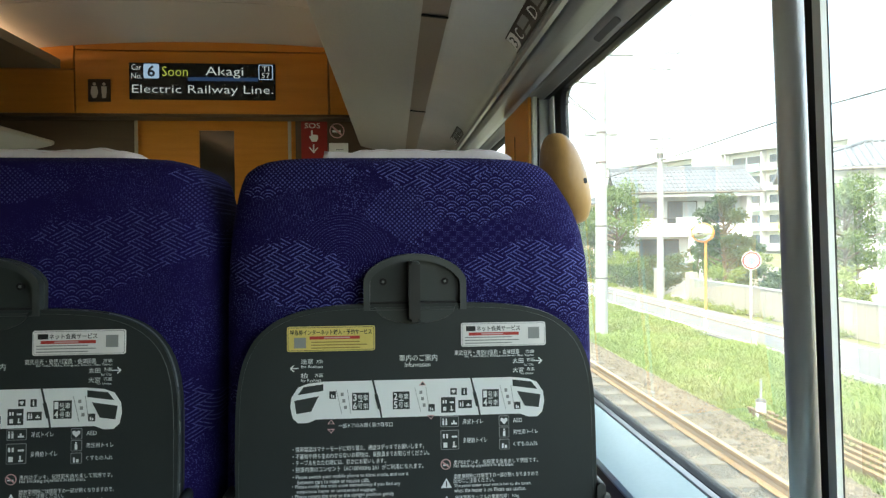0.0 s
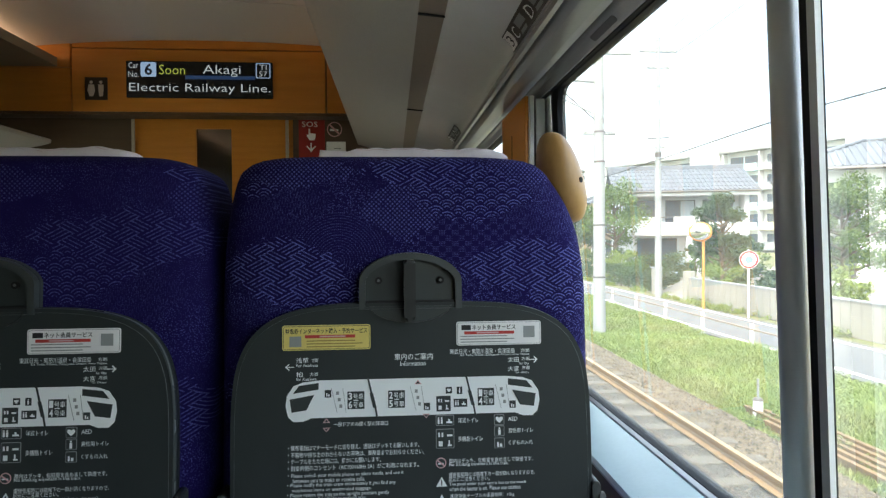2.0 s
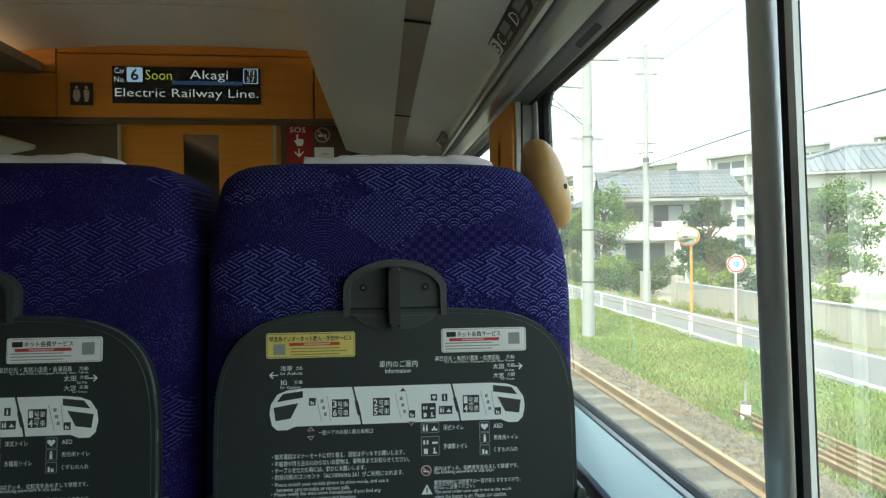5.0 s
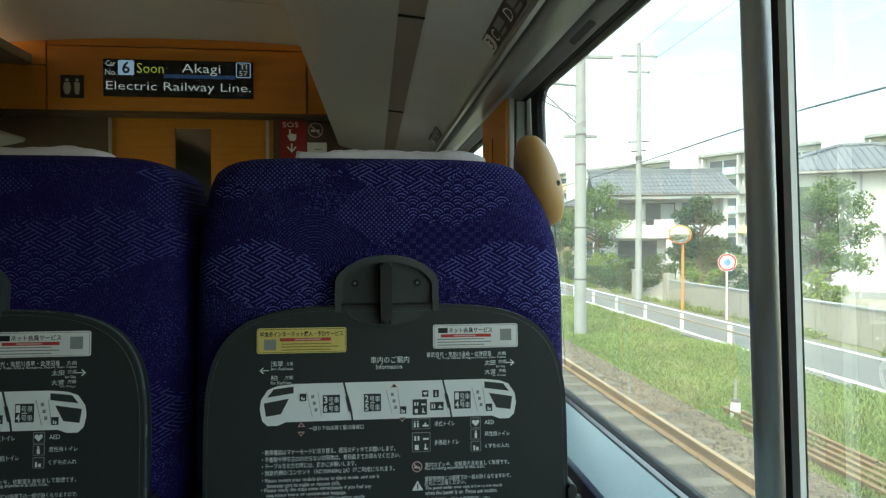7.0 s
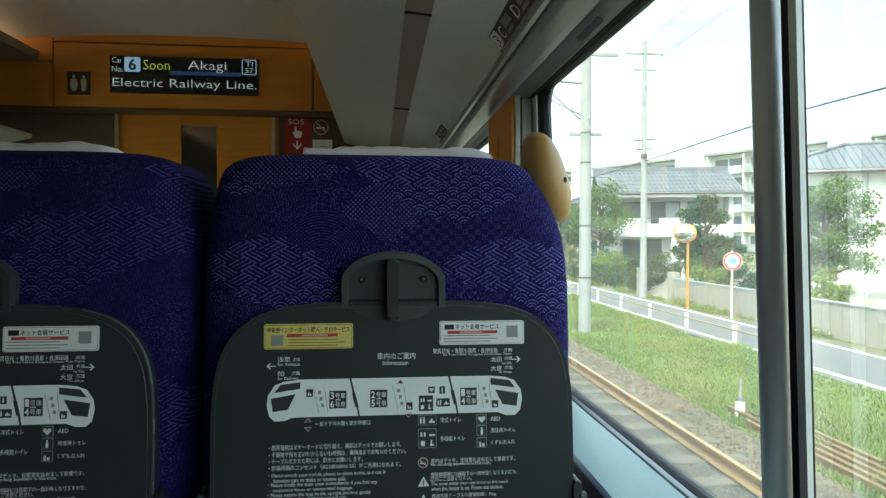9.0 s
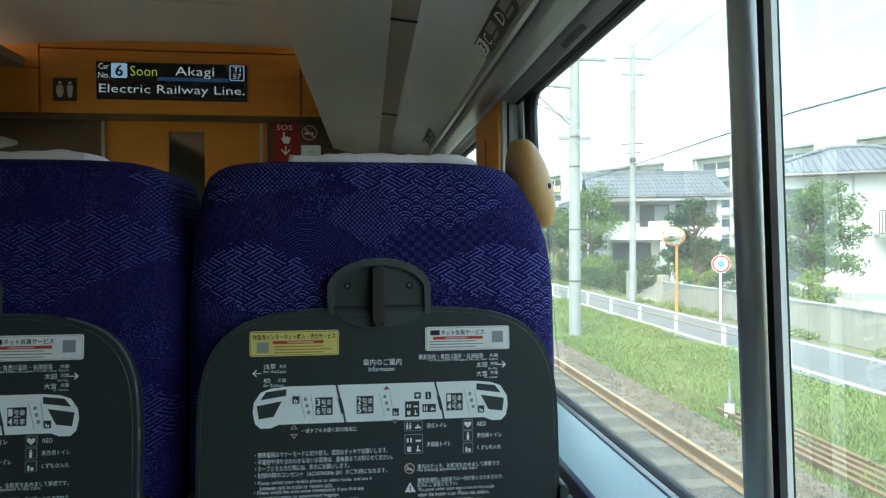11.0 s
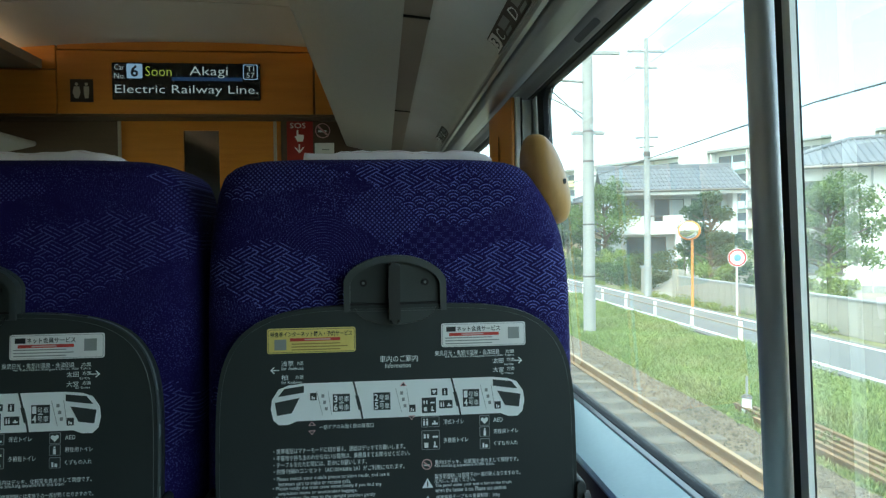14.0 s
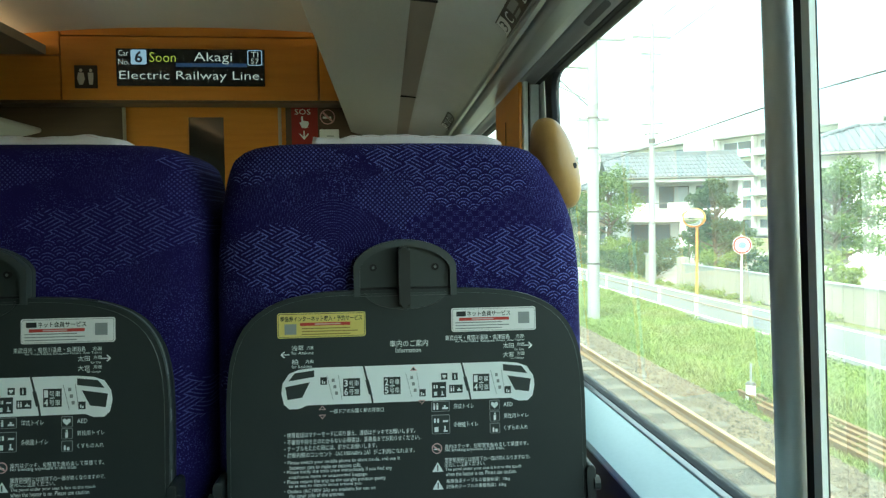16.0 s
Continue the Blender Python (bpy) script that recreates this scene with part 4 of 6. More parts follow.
fabric_a = weave("seat_fabric", [
    ("rain", -0.163, 1.212, 0.060, 0.046), ("rain", 0.170, 1.206, 0.060, 0.046), ("rain", -0.175, 1.090, 0.060, 0.026), ("arc", -0.092, 1.176, 0.062, 0.040),
    ("net", -0.152, 1.266, 0.085, 0.024), ("wave", -0.195, 1.242, 0.030, 0.011), ("net", 0.148, 1.268, 0.062, 0.025), ("chequer", 0.080, 1.179, 0.105, 0.034),
    ("net", -0.005, 1.217, 0.058, 0.044), ("wave", 0.083, 1.236, 0.085, 0.040), ("plait", 0.022, 1.268, 0.082, 0.026),
    ("wave", -0.115, 1.104, 0.072, 0.030), ("plait", -0.164, 1.139, 0.084, 0.044), ("wave", 0.205, 1.102, 0.055, 0.028), ("plait", 0.160, 1.141, 0.105, 0.037),
    ("wave", -0.120, 0.980, 0.120, 0.060), ("plait", 0.20, 0.98, 0.10, 0.06)], 0.60)
# pattern strength halved: the aisle seat's shade is put into the weave
fabric_b = weave("seat_fabric_aisle_dim", [
    ("rain", 0.178, 1.239, 0.075, 0.036), ("rain", 0.184, 1.108, 0.055, 0.036), ("net", 0.238, 1.233, 0.026, 0.034), ("plait", 0.236, 1.266, 0.030, 0.016),
    ("wave", 0.098, 1.136, 0.072, 0.036), ("plait", 0.173, 1.179, 0.100, 0.042), ("plait", 0.085, 1.186, 0.045, 0.018),
    ("net", -0.020, 1.250, 0.110, 0.030), ("plait", 0.215, 0.96, 0.06, 0.05)], 0.30)
train_seat(0.025, fabric_a, "deep blue patterned train seat beside the window, tray folded", True)
train_seat(-0.495, fabric_b, "deep blue patterned train seat beside the aisle, tray folded", False)
head_cloth(0.034, 0.131, 2)
head_cloth(-0.487, 0.128, 5)
# ---- signs and the display on the bulkhead ----
def flat_on(y):
    """A surface that faces back along the car."""
    return lambda x, z, out: (x, y - out, z)


fascia_place, wall_place = flat_on(BULK), flat_on(DOORS)


def plate(name, outline, material, parent, y, out, thick=0.0015, label=""):
    return part(name, prism(outline, y - out, y - out + thick, "y"), material, parent, label)


led_off = surface("display_black", (0.013, 0.016, 0.020), (0.020, 0.024, 0.029), 0.25, coarse=20, fine=300, relief=0.05)
led_white = glow("led_white", (0.80, 0.90, 0.94), 0.058)
led_green = glow("led_yellow_green", (0.62, 0.72, 0.12), 0.066)
led_blue = glow("led_blue", (0.04, 0.10, 0.26), 0.04)
led_pale = glow("led_pale_blue", (0.36, 0.52, 0.74), 0.085)

display = thing("information_display", "black scrolling information display with coloured luminous text", "display")
dx0, dx1, dz0, dz1 = -1.418, -0.644, 1.9385, 2.1365
panel = part("housing", box(dx0, BULK - 0.012, dz0, dx1, BULK - 0.0005, dz1, 0.004), led_off, display, "flat black panel")


def dot_x(p):
    return dx0 + (dx1 - dx0) * p


def screen(outline, material, out):
    return plate("lit_field", outline, material, panel, BULK - 0.012, out, 0.001)


def lit(text, a, b, z, high, material, out=0.002, bold=-0.008):
    co, faces = words(text, bold)
    spans = []                      # the letters: pieces that overlap from side to side belong together
    for f in sorted(faces, key=lambda f: min(co[i][0] for i in f)):
        lo, hi = min(co[i][0] for i in f), max(co[i][0] for i in f)
        if spans and lo <= spans[-1][1] + 1e-4:
            spans[-1][1] = max(spans[-1][1], hi)
            spans[-1][2].append(f)
        else:
            spans.append([lo, hi, [f]])
    for lo, hi, own in spans:
        used = sorted({i for f in own for i in f})
        slot = {v: k for k, v in enumerate(used)}
        mesh = bpy.data.meshes.new("letter")
        mesh.from_pydata([fascia_place(dot_x(a + (b - a) * co[i][0]), z - high / 2 + high * co[i][1], 0.012 + out) for i in used], [], [[slot[i] for i in f] for f in own])
        link_mesh("letter", mesh, material, panel)


row1, row2 = 2.0905, 1.9880
lit("Car", 0.020, 0.085, row1 + 0.021, 0.030, led_white)
lit("No.", 0.018, 0.090, row1 - 0.026, 0.030, led_white)
screen(rounded(dot_x(0.100), row1 - 0.039, dot_x(0.205), row1 + 0.039, 0.008, 4), led_pale, 0.0015)
lit("6", 0.127, 0.179, row1, 0.062, tint("display_ink", (0.01, 0.012, 0.03)), 0.003, 0.02)
lit("Soon", 0.225, 0.400, row1, 0.052, led_green)
screen(rect(dot_x(0.400), row1 - 0.050, dot_x(0.880), row1 - 0.030), led_blue, 0.0012)
lit("Akagi", 0.522, 0.780, row1 - 0.004, 0.062, led_white, 0.003)
screen(rounded(dot_x(0.885), row1 - 0.041, dot_x(0.985), row1 + 0.041, 0.008, 4), led_pale, 0.0020)
screen(rounded(dot_x(0.891), row1 - 0.037, dot_x(0.979), row1 + 0.037, 0.007, 4), led_off, 0.0026)
lit("TI", 0.910, 0.960, row1 + 0.018, 0.026, led_white, 0.0035)
lit("57", 0.908, 0.963, row1 - 0.018, 0.027, led_white, 0.0035)
lit("Electric Railway Line.", 0.022, 0.985, row2, 0.058, led_white)

figure_ink = tint("figure_ink", (0.62, 0.57, 0.52))
plate_dark = surface("dark_sign_plate", (0.030, 0.020, 0.016), (0.042, 0.029, 0.022), 0.4, relief=0.02)
toilet = thing("toilet_sign", "dark brown square toilet sign with two pale pictograms", "sign")
part("plate", box(-1.634, BULK - 0.006, 1.926, -1.517, BULK - 0.0005, 2.047, 0.002), plate_dark, toilet)
for x, skirt in ((-1.600, 0.020), (-1.550, 0.013)):
    plate("pictogram", [(x - 0.009, 1.945), (x + 0.009, 1.945), (x + skirt, 1.975), (x + 0.014, 2.008), (x - 0.014, 2.008), (x - skirt, 1.975)], figure_ink, toilet, BULK - 0.006, 0.001)
    plate("pictogram_dot", disc(x, 2.020, 0.0085), figure_ink, toilet, BULK - 0.006, 0.001)

alarm = thing("emergency_sign", "red emergency call sign with white letters and arrow", "sign")
plate("plate", rect(-0.527, 1.55, -0.380, 1.853), surface("red_sign", (0.27, 0.016, 0.014), (0.34, 0.022, 0.018), 0.4, relief=0.02), alarm, DOORS, 0.004, 0.0035)
lettering("SOS", -0.508, -0.420, 1.826, 0.030, ink_white, alarm, 0.006, wall_place)
hx = -0.458
plate("pointing_mark", [(hx - 0.010, 1.735), (hx + 0.018, 1.735), (hx + 0.026, 1.752), (hx + 0.026, 1.772), (hx - 0.004, 1.776), (hx - 0.004, 1.800), (hx - 0.014, 1.800), (hx - 0.014, 1.768), (hx - 0.026, 1.765)], ink_white, alarm, DOORS, 0.0055)
plate("arrow", [(hx - 0.004, 1.72), (hx + 0.004, 1.72), (hx + 0.004, 1.685), (hx + 0.022, 1.705), (hx + 0.027, 1.700), (hx, 1.668), (hx - 0.027, 1.700), (hx - 0.022, 1.705), (hx - 0.004, 1.685)], ink_white, alarm, DOORS, 0.0055)

smoke = thing("no_smoking_sign", "round no smoking sign in pale outline on brown", "sign")
cx, cz = -0.325, 1.798
plate("ring", disc(cx, cz, 0.043, 28), ink_pink, smoke, DOORS, 0.003)
plate("field", disc(cx, cz, 0.037, 28), brown_panel, smoke, DOORS, 0.0045)
plate("bar", [(cx - 0.029, cz + 0.020), (cx - 0.022, cz + 0.028), (cx + 0.029, cz - 0.020), (cx + 0.022, cz - 0.028)], ink_pink, smoke, DOORS, 0.006)
plate("mark", rect(cx - 0.026, cz - 0.010, cx + 0.022, cz + 0.002), ink_white, smoke, DOORS, 0.0055)

notice = thing("notice_plate", "small off-white notice plate with a dark line", "sign")
plate("plate", rect(-0.372, 1.655, -0.262, 1.728, 0.004), sticker_white, notice, DOORS, 0.003)
plate("line", rect(-0.330, 1.687, -0.290, 1.692), ink_grey, notice, DOORS, 0.0045)

# seat number plates on the curved panel below the rack
import itertools

STEPS = [(i / 60) ** 2 for i in range(61)]
CURVE = [(0.2615 - 0.146 * t, 1.562 + 0.080 * t ** 0.45) for t in STEPS]
ALONG = list(itertools.accumulate([0.0] + [math.dist(p, q) for p, q in zip(CURVE, CURVE[1:])]))


def on_panel(x, z, out):
    """x runs back along the car, z up the curved panel from the trim rail."""
    i = max(1, min(60, sum(1 for s in ALONG if s < z)))
    k = (z - ALONG[i - 1]) / (ALONG[i] - ALONG[i - 1])
    (xa, za), (xb, zb) = CURVE[i - 1], CURVE[i]
    long = math.dist(CURVE[i - 1], CURVE[i])
    nx, nz = -(zb - za) / long, (xb - xa) / long
    return (xa + (xb - xa) * k + out * nx, -x, za + (zb - za) * k + out * nz)


def number_plate(far, digit, letters, label):
    """A dark plate; the far end carries the row's number on white."""
    p = thing("seat_number_plate", label, "sign", group="seat number plates")
    long, low, high = 0.30, 0.003, 0.047

    def patch(name, a, b, c, d, material, out):
        bm = bmesh.new()
        n = 6
        rows = [[bm.verts.new(on_panel(-far + x, c + (d - c) * j / n, out)) for j in range(n + 1)] for x in (a, b)]
        for j in range(n):
            bm.faces.new((rows[0][j], rows[1][j], rows[1][j + 1], rows[0][j + 1]))
        return part(name, bm, material, p)

    patch("plate", 0.0, long, low, high, brown_plate, 0.0015)
    patch("number_field", 0.004, 0.052, low + 0.003, high - 0.003, sticker_white, 0.0025)
    lettering(digit, -far + 0.016, -far + 0.038, (low + high) / 2, 0.028, ink_black, p, 0.0035, on_panel)
    for text, a in zip(letters, (0.066, 0.190)):
        lettering(text, -far + a, -far + a + 0.028, (low + high) / 2, 0.028, ink_white, p, 0.0035, on_panel)
        patch("small_print", a + 0.040, a + 0.096, low + 0.020, high - 0.006, ink_grey, 0.0035)
        patch("small_print", a + 0.042, a + 0.088, low + 0.006, low + 0.015, ink_grey, 0.0035)


brown_plate = surface("plate_brown", (0.030, 0.020, 0.018), (0.045, 0.030, 0.027), 0.4, relief=0.02)
number_plate(1.325, "3", "CD", "dark seat plate reading 3 C D")
number_plate(2.66, "2", "CD", "dark seat plate further along the panel")

# ---- outside: ground, track, verge, road, houses, trees ----
BASE = GROUND - 0.42           # level of the land beside the railway
ballast_mat = surface("ballast", (0.034, 0.030, 0.023), (0.092, 0.081, 0.064), 0.9, coarse=3, fine=24, relief=1.0, depth=0.04)
shoulder_mat = surface("bed_shoulder", (0.080, 0.064, 0.040), (0.18, 0.145, 0.092), 0.95, coarse=1.3, fine=18, relief=1.0, depth=0.04)
soil_mat = surface("verge_soil", (0.10, 0.115, 0.040), (0.20, 0.185, 0.085), 0.95, coarse=0.5, fine=5, relief=0.8, depth=0.05)
road_mat = surface("road_asphalt", (0.095, 0.096, 0.096), (0.145, 0.146, 0.145), 0.85, coarse=0.6, fine=30, relief=0.4, depth=0.01)
yard_mat = surface("yard_gravel", (0.22, 0.20, 0.165), (0.33, 0.30, 0.25), 0.9, coarse=0.7, fine=20, relief=0.5, depth=0.02)
rail_top = surface("rail_rust", (0.13, 0.080, 0.034), (0.22, 0.140, 0.062), 0.7, metal=0.0, coarse=3, fine=60, stretch=(1, 0.2, 1), relief=0.2)
rail_shine = surface("rail_head", (0.25, 0.175, 0.095), (0.34, 0.245, 0.140), 0.5, metal=0.2, coarse=3, fine=60, stretch=(1, 0.1, 1))
sleeper_mat = surface("sleeper_concrete", (0.080, 0.070, 0.055), (0.150, 0.134, 0.108), 0.85, coarse=5, fine=60, relief=0.4, depth=0.004)
concrete_mat = surface("pale_concrete", (0.22, 0.23, 0.23), (0.31, 0.315, 0.31), 0.85, coarse=1.2, fine=40, relief=0.4, depth=0.006)
block_mat = surface("block_wall", (0.23, 0.215, 0.18), (0.34, 0.32, 0.27), 0.9, coarse=1.4, fine=30, relief=0.5, depth=0.008)
wall_white = surface("house_plaster", (0.58, 0.58, 0.565), (0.68, 0.68, 0.665), 0.8, coarse=0.8, fine=40, relief=0.3, depth=0.004)
wall_ochre = surface("house_ochre", (0.40, 0.31, 0.20), (0.50, 0.40, 0.28), 0.8, coarse=0.8, fine=40, relief=0.3, depth=0.004)
tile_grey = surface("roof_tile_grey", (0.085, 0.095, 0.11), (0.15, 0.16, 0.18), 0.65, coarse=1.5, fine=25, relief=0.4, depth=0.01)
pane_dark = surface("house_pane", (0.07, 0.085, 0.10), (0.13, 0.15, 0.165), 0.12, coarse=0.7, fine=10, relief=0.0)
curtain_mat = surface("net_curtain", (0.36, 0.38, 0.38), (0.46, 0.48, 0.48), 0.8, coarse=2, fine=30, stretch=(6, 6, 0.4))
frame_brown = surface("bronze_window_frame", (0.10, 0.09, 0.08), (0.15, 0.135, 0.12), 0.4, metal=0.3)
steel_white = surface("fence_paint", (0.62, 0.62, 0.60), (0.72, 0.72, 0.70), 0.5, coarse=6, fine=80)
rust_brown = surface("fence_rail", (0.20, 0.15, 0.11), (0.28, 0.21, 0.15), 0.6, coarse=6, fine=80)
wire_mat = surface("wire", (0.05, 0.05, 0.05), (0.08, 0.08, 0.08), 0.5)
orange_paint = surface("orange_paint", (0.55, 0.20, 0.04), (0.66, 0.27, 0.06), 0.5, coarse=8, fine=60)
mirror_mat = surface("convex_mirror", (0.75, 0.76, 0.77), (0.80, 0.81, 0.82), 0.06, metal=1.0, coarse=2, fine=20, relief=0.0)
bark = surface("bark", (0.10, 0.075, 0.05), (0.17, 0.13, 0.09), 0.9, coarse=4, fine=40, stretch=(1, 1, 0.2), relief=0.8, depth=0.02)


def leafy(name, dark, light, dry=None):
    """Leaves: each one of its own shade, with light shining through; dry: the colour of withered patches."""
    m, tree, bsdf = node_tree(name)
    geo = tree.nodes.new("ShaderNodeNewGeometry")
    shade = blend(tree, geo.outputs["Random Per Island"], dark, light)
    if dry:
        shade = blend(tree, calc(tree, "MULTIPLY", ramp(tree, grain(tree, 0.7, 4), 0.48, 0.72), 0.75), shade, dry)
    put(tree, shade, bsdf.inputs["Base Color"])
    bsdf.inputs["Roughness"].default_value = 0.55
    thin = tree.nodes.new("ShaderNodeBsdfTranslucent")
    put(tree, shade, thin.inputs[0])
    mixed = tree.nodes.new("ShaderNodeMixShader")
    mixed.inputs[0].default_value = 0.3
    tree.links.new(bsdf.outputs[0], mixed.inputs[1])
    tree.links.new(thin.outputs[0], mixed.inputs[2])
    tree.links.new(mixed.outputs[0], tree.nodes["Material Output"].inputs["Surface"])
    return m


leaf_a = leafy("leaf_green", (0.055, 0.100, 0.025), (0.16, 0.22, 0.055))
leaf_b = leafy("leaf_dark", (0.035, 0.065, 0.028), (0.09, 0.135, 0.05))
leaf_y = leafy("leaf_yellow_green", (0.13, 0.18, 0.035), (0.24, 0.29, 0.075))
grass_mat = leafy("grass_blades", (0.140, 0.205, 0.040), (0.225, 0.280, 0.075), (0.30, 0.29, 0.12))

tagged(part("ground", box(-300, -300, BASE - 0.8, 2500, 3500, BASE), soil_mat), "flat ground of short grass and bare soil", "ground", kind="structure")
tagged(part("track_bed", prism([(0.9, BASE + 0.0005), (0.9, GROUND - 0.175), (3.95, GROUND - 0.175), (3.95, BASE + 0.0005)], -4, 130), ballast_mat), "grey brown crushed stone track bed", "track bed", kind="structure")
tagged(part("track_shoulder", prism([(3.952, BASE + 0.0005), (3.952, GROUND - 0.178), (4.45, GROUND - 0.20), (5.15, BASE + 0.01), (5.15, BASE + 0.0005)], -4, 130), shoulder_mat), "sandy brown shoulder of the track bed", "track bed", kind="structure")


# loose stones on the near part of the bed
def scatter_stones():
    rng = random.Random(4)
    verts, faces = [], []
    for i in range(12000):
        y = 3.0 + 15 * rng.random() ** 1.6
        x = rng.uniform(2.3, 4.95)
        z = GROUND - 0.178 if x < 4.4 else GROUND - 0.20 - 0.29 * (x - 4.45)
        r = rng.uniform(0.012, 0.032)
        k = len(verts)
        a = rng.uniform(0, 6.28)
        for j in range(4):
            verts.append((x + r * math.cos(a + 1.57 * j) * rng.uniform(0.7, 1.2), y + r * math.sin(a + 1.57 * j) * rng.uniform(0.7, 1.2), z - 0.004))
        verts.append((x + rng.uniform(-0.3, 0.3) * r, y + rng.uniform(-0.3, 0.3) * r, z + r * rng.uniform(0.5, 1.0)))
        faces += [(k + j, k + (j + 1) % 4, k + 4) for j in range(4)]
    mesh = bpy.data.meshes.new("stones")
    mesh.from_pydata(verts, [], faces)
    m, tree, bsdf = node_tree("stone_shades")
    geo = tree.nodes.new("ShaderNodeNewGeometry")
    put(tree, blend(tree, geo.outputs["Random Per Island"], (0.050, 0.041, 0.030), (0.165, 0.138, 0.10)), bsdf.inputs["Base Color"])
    bsdf.inputs["Roughness"].default_value = 0.9
    return link_mesh("stones", mesh, m)


tagged(scatter_stones(), "loose brown and grey ballast stones", "ballast", kind="stuff")

track = thing("railway_track", "rusty neighbouring railway track on concrete sleepers", "railway track")
profile = [(-0.064, 0.0), (0.064, 0.0), (0.064, 0.012), (0.012, 0.03), (0.012, 0.108), (0.032, 0.118), (0.032, 0.146), (-0.032, 0.146), (-0.032, 0.118), (-0.012, 0.108), (-0.012, 0.03), (-0.064, 0.012)]
for x in (2.585, 3.652):
    rail = part("rail", prism([(x + a, GROUND - 0.150 + b) for a, b in profile], -4, 130), rail_top, track, "rusty brown rail")
    part("rail_head", box(x - 0.030, -4, GROUND - 0.0038, x + 0.030, 130, GROUND), rail_shine, rail, "worn bright rail head")
sleeper_mesh = None
clip_mesh = None
for k in range(72):
    y = -4.44 + 0.62 * k
    if sleeper_mesh is None:
        ob = part("sleeper", box(2.12, -0.105, GROUND - 0.30, 4.12, 0.105, GROUND - 0.158, 0.02), sleeper_mat, track)
        sleeper_mesh = ob.data
        fix = part("rail_clip", joined(box(3.565, -0.05, GROUND - 0.1515, 3.590, 0.05, GROUND - 0.115, 0.006), box(3.716, -0.05, GROUND - 0.1515, 3.742, 0.05, GROUND - 0.115, 0.006)), rail_top, track)
        clip_mesh = fix.data
    else:
        ob, fix = new("sleeper", sleeper_mesh), new("rail_clip", clip_mesh)
        ob.parent = fix.parent = track
    ob.location.y = fix.location.y = y

# a few old rails laid down beside the track
spare = thing("spare_rails", "row of rusty spare rails lying beside the track", "rails")
for k in range(5):
    part("rail", prism([(5.16 + 0.15 * k + a, BASE + 0.02 + b) for a, b in profile], 2.6 + 0.1 * (k % 2), 8.4 + 0.25 * (k * 3 % 4)), rail_top, spare)
for y in (3.4, 5.6, 7.8):
    part("bearer", box(5.02, y, BASE - 0.06, 5.90, y + 0.10, BASE + 0.0195, 0.006), bark, spare, "weathered timber bearer")


# tall grass on the verge and lower weeds beyond it
def blades(name, n, x0, x1, y0, y1, low, high, material, seed, power=1.5):
    rng = np.random.default_rng(seed)
    x = rng.uniform(x0, x1, n)
    y = y0 + (y1 - y0) * rng.random(n) ** power
    patch = np.array([noise.noise((a * 0.6, b * 0.4, seed)) for a, b in zip(x, y)])
    h = (low + (high - low) * rng.random(n)) * (0.75 + 0.9 * np.clip(patch, -0.5, 0.8)) * np.clip((x - x0) / 0.8 + 0.25, 0.25, 1)
    w = 0.0028 + 0.0040 * rng.random(n) + 0.0003 * y
    a = rng.uniform(0, 6.28, n)
    bend = 0.9 * h * rng.random(n)
    dx, dy = np.cos(a), np.sin(a)
    z0 = BASE - 0.005
    low_l = np.stack([x - dy * w, y + dx * w, np.full(n, z0)], 1)
    low_r = np.stack([x + dy * w, y - dx * w, np.full(n, z0)], 1)
    mid_l = np.stack([x - dy * w * 0.8 + dx * bend * 0.35, y + dx * w * 0.8 + dy * bend * 0.35, z0 + 0.6 * h], 1)
    mid_r = np.stack([x + dy * w * 0.8 + dx * bend * 0.35, y - dx * w * 0.8 + dy * bend * 0.35, z0 + 0.6 * h], 1)
    tip = np.stack([x + dx * bend, y + dy * bend, z0 + h * 0.9], 1)
    verts = np.stack([low_l, low_r, mid_r, mid_l, tip], 1).reshape(-1, 3)
    faces = [f for k in range(0, 5 * n, 5) for f in ((k, k + 1, k + 2, k + 3), (k + 3, k + 2, k + 4))]
    mesh = bpy.data.meshes.new(name)
    mesh.from_pydata(verts.tolist(), [], faces)
    return link_mesh(name, mesh, material)


tagged(blades("grass", 380000, 4.75, 8.45, 3.0, 60.0, 0.07, 0.30, grass_mat, 3, 1.9), "light green rough grass on the verge", "grass", kind="stuff")


# ---- foliage ----
def leaves(clumps, per, size, material, seed, name="crown", flat=0.75):
    """Many small leaves spread through clumps (x, y, z, radius)."""
    rng = np.random.default_rng(seed)
    c = np.repeat(np.array(clumps, float), per, axis=0)
    n = len(c)

    def unit(v):
        return v / np.linalg.norm(v, axis=1)[:, None]

    d = unit(rng.normal(size=(n, 3))) * (c[:, 3] * rng.random(n) ** 0.45)[:, None]
    d[:, 2] *= flat
    p = c[:, :3] + d
    a = unit(rng.normal(size=(n, 3)))
    b = rng.normal(size=(n, 3))
    b = unit(b - a * (a * b).sum(1)[:, None])
    s = (size * rng.uniform(0.6, 1.3, n))[:, None]
    verts = np.stack([p - a * s, p + b * s * 0.5, p + a * s, p - b * s * 0.5], 1).reshape(-1, 3)
    mesh = bpy.data.meshes.new(name)
    mesh.from_pydata(verts.tolist(), [], [(k, k + 1, k + 2, k + 3) for k in range(0, 4 * n, 4)])
    return mesh


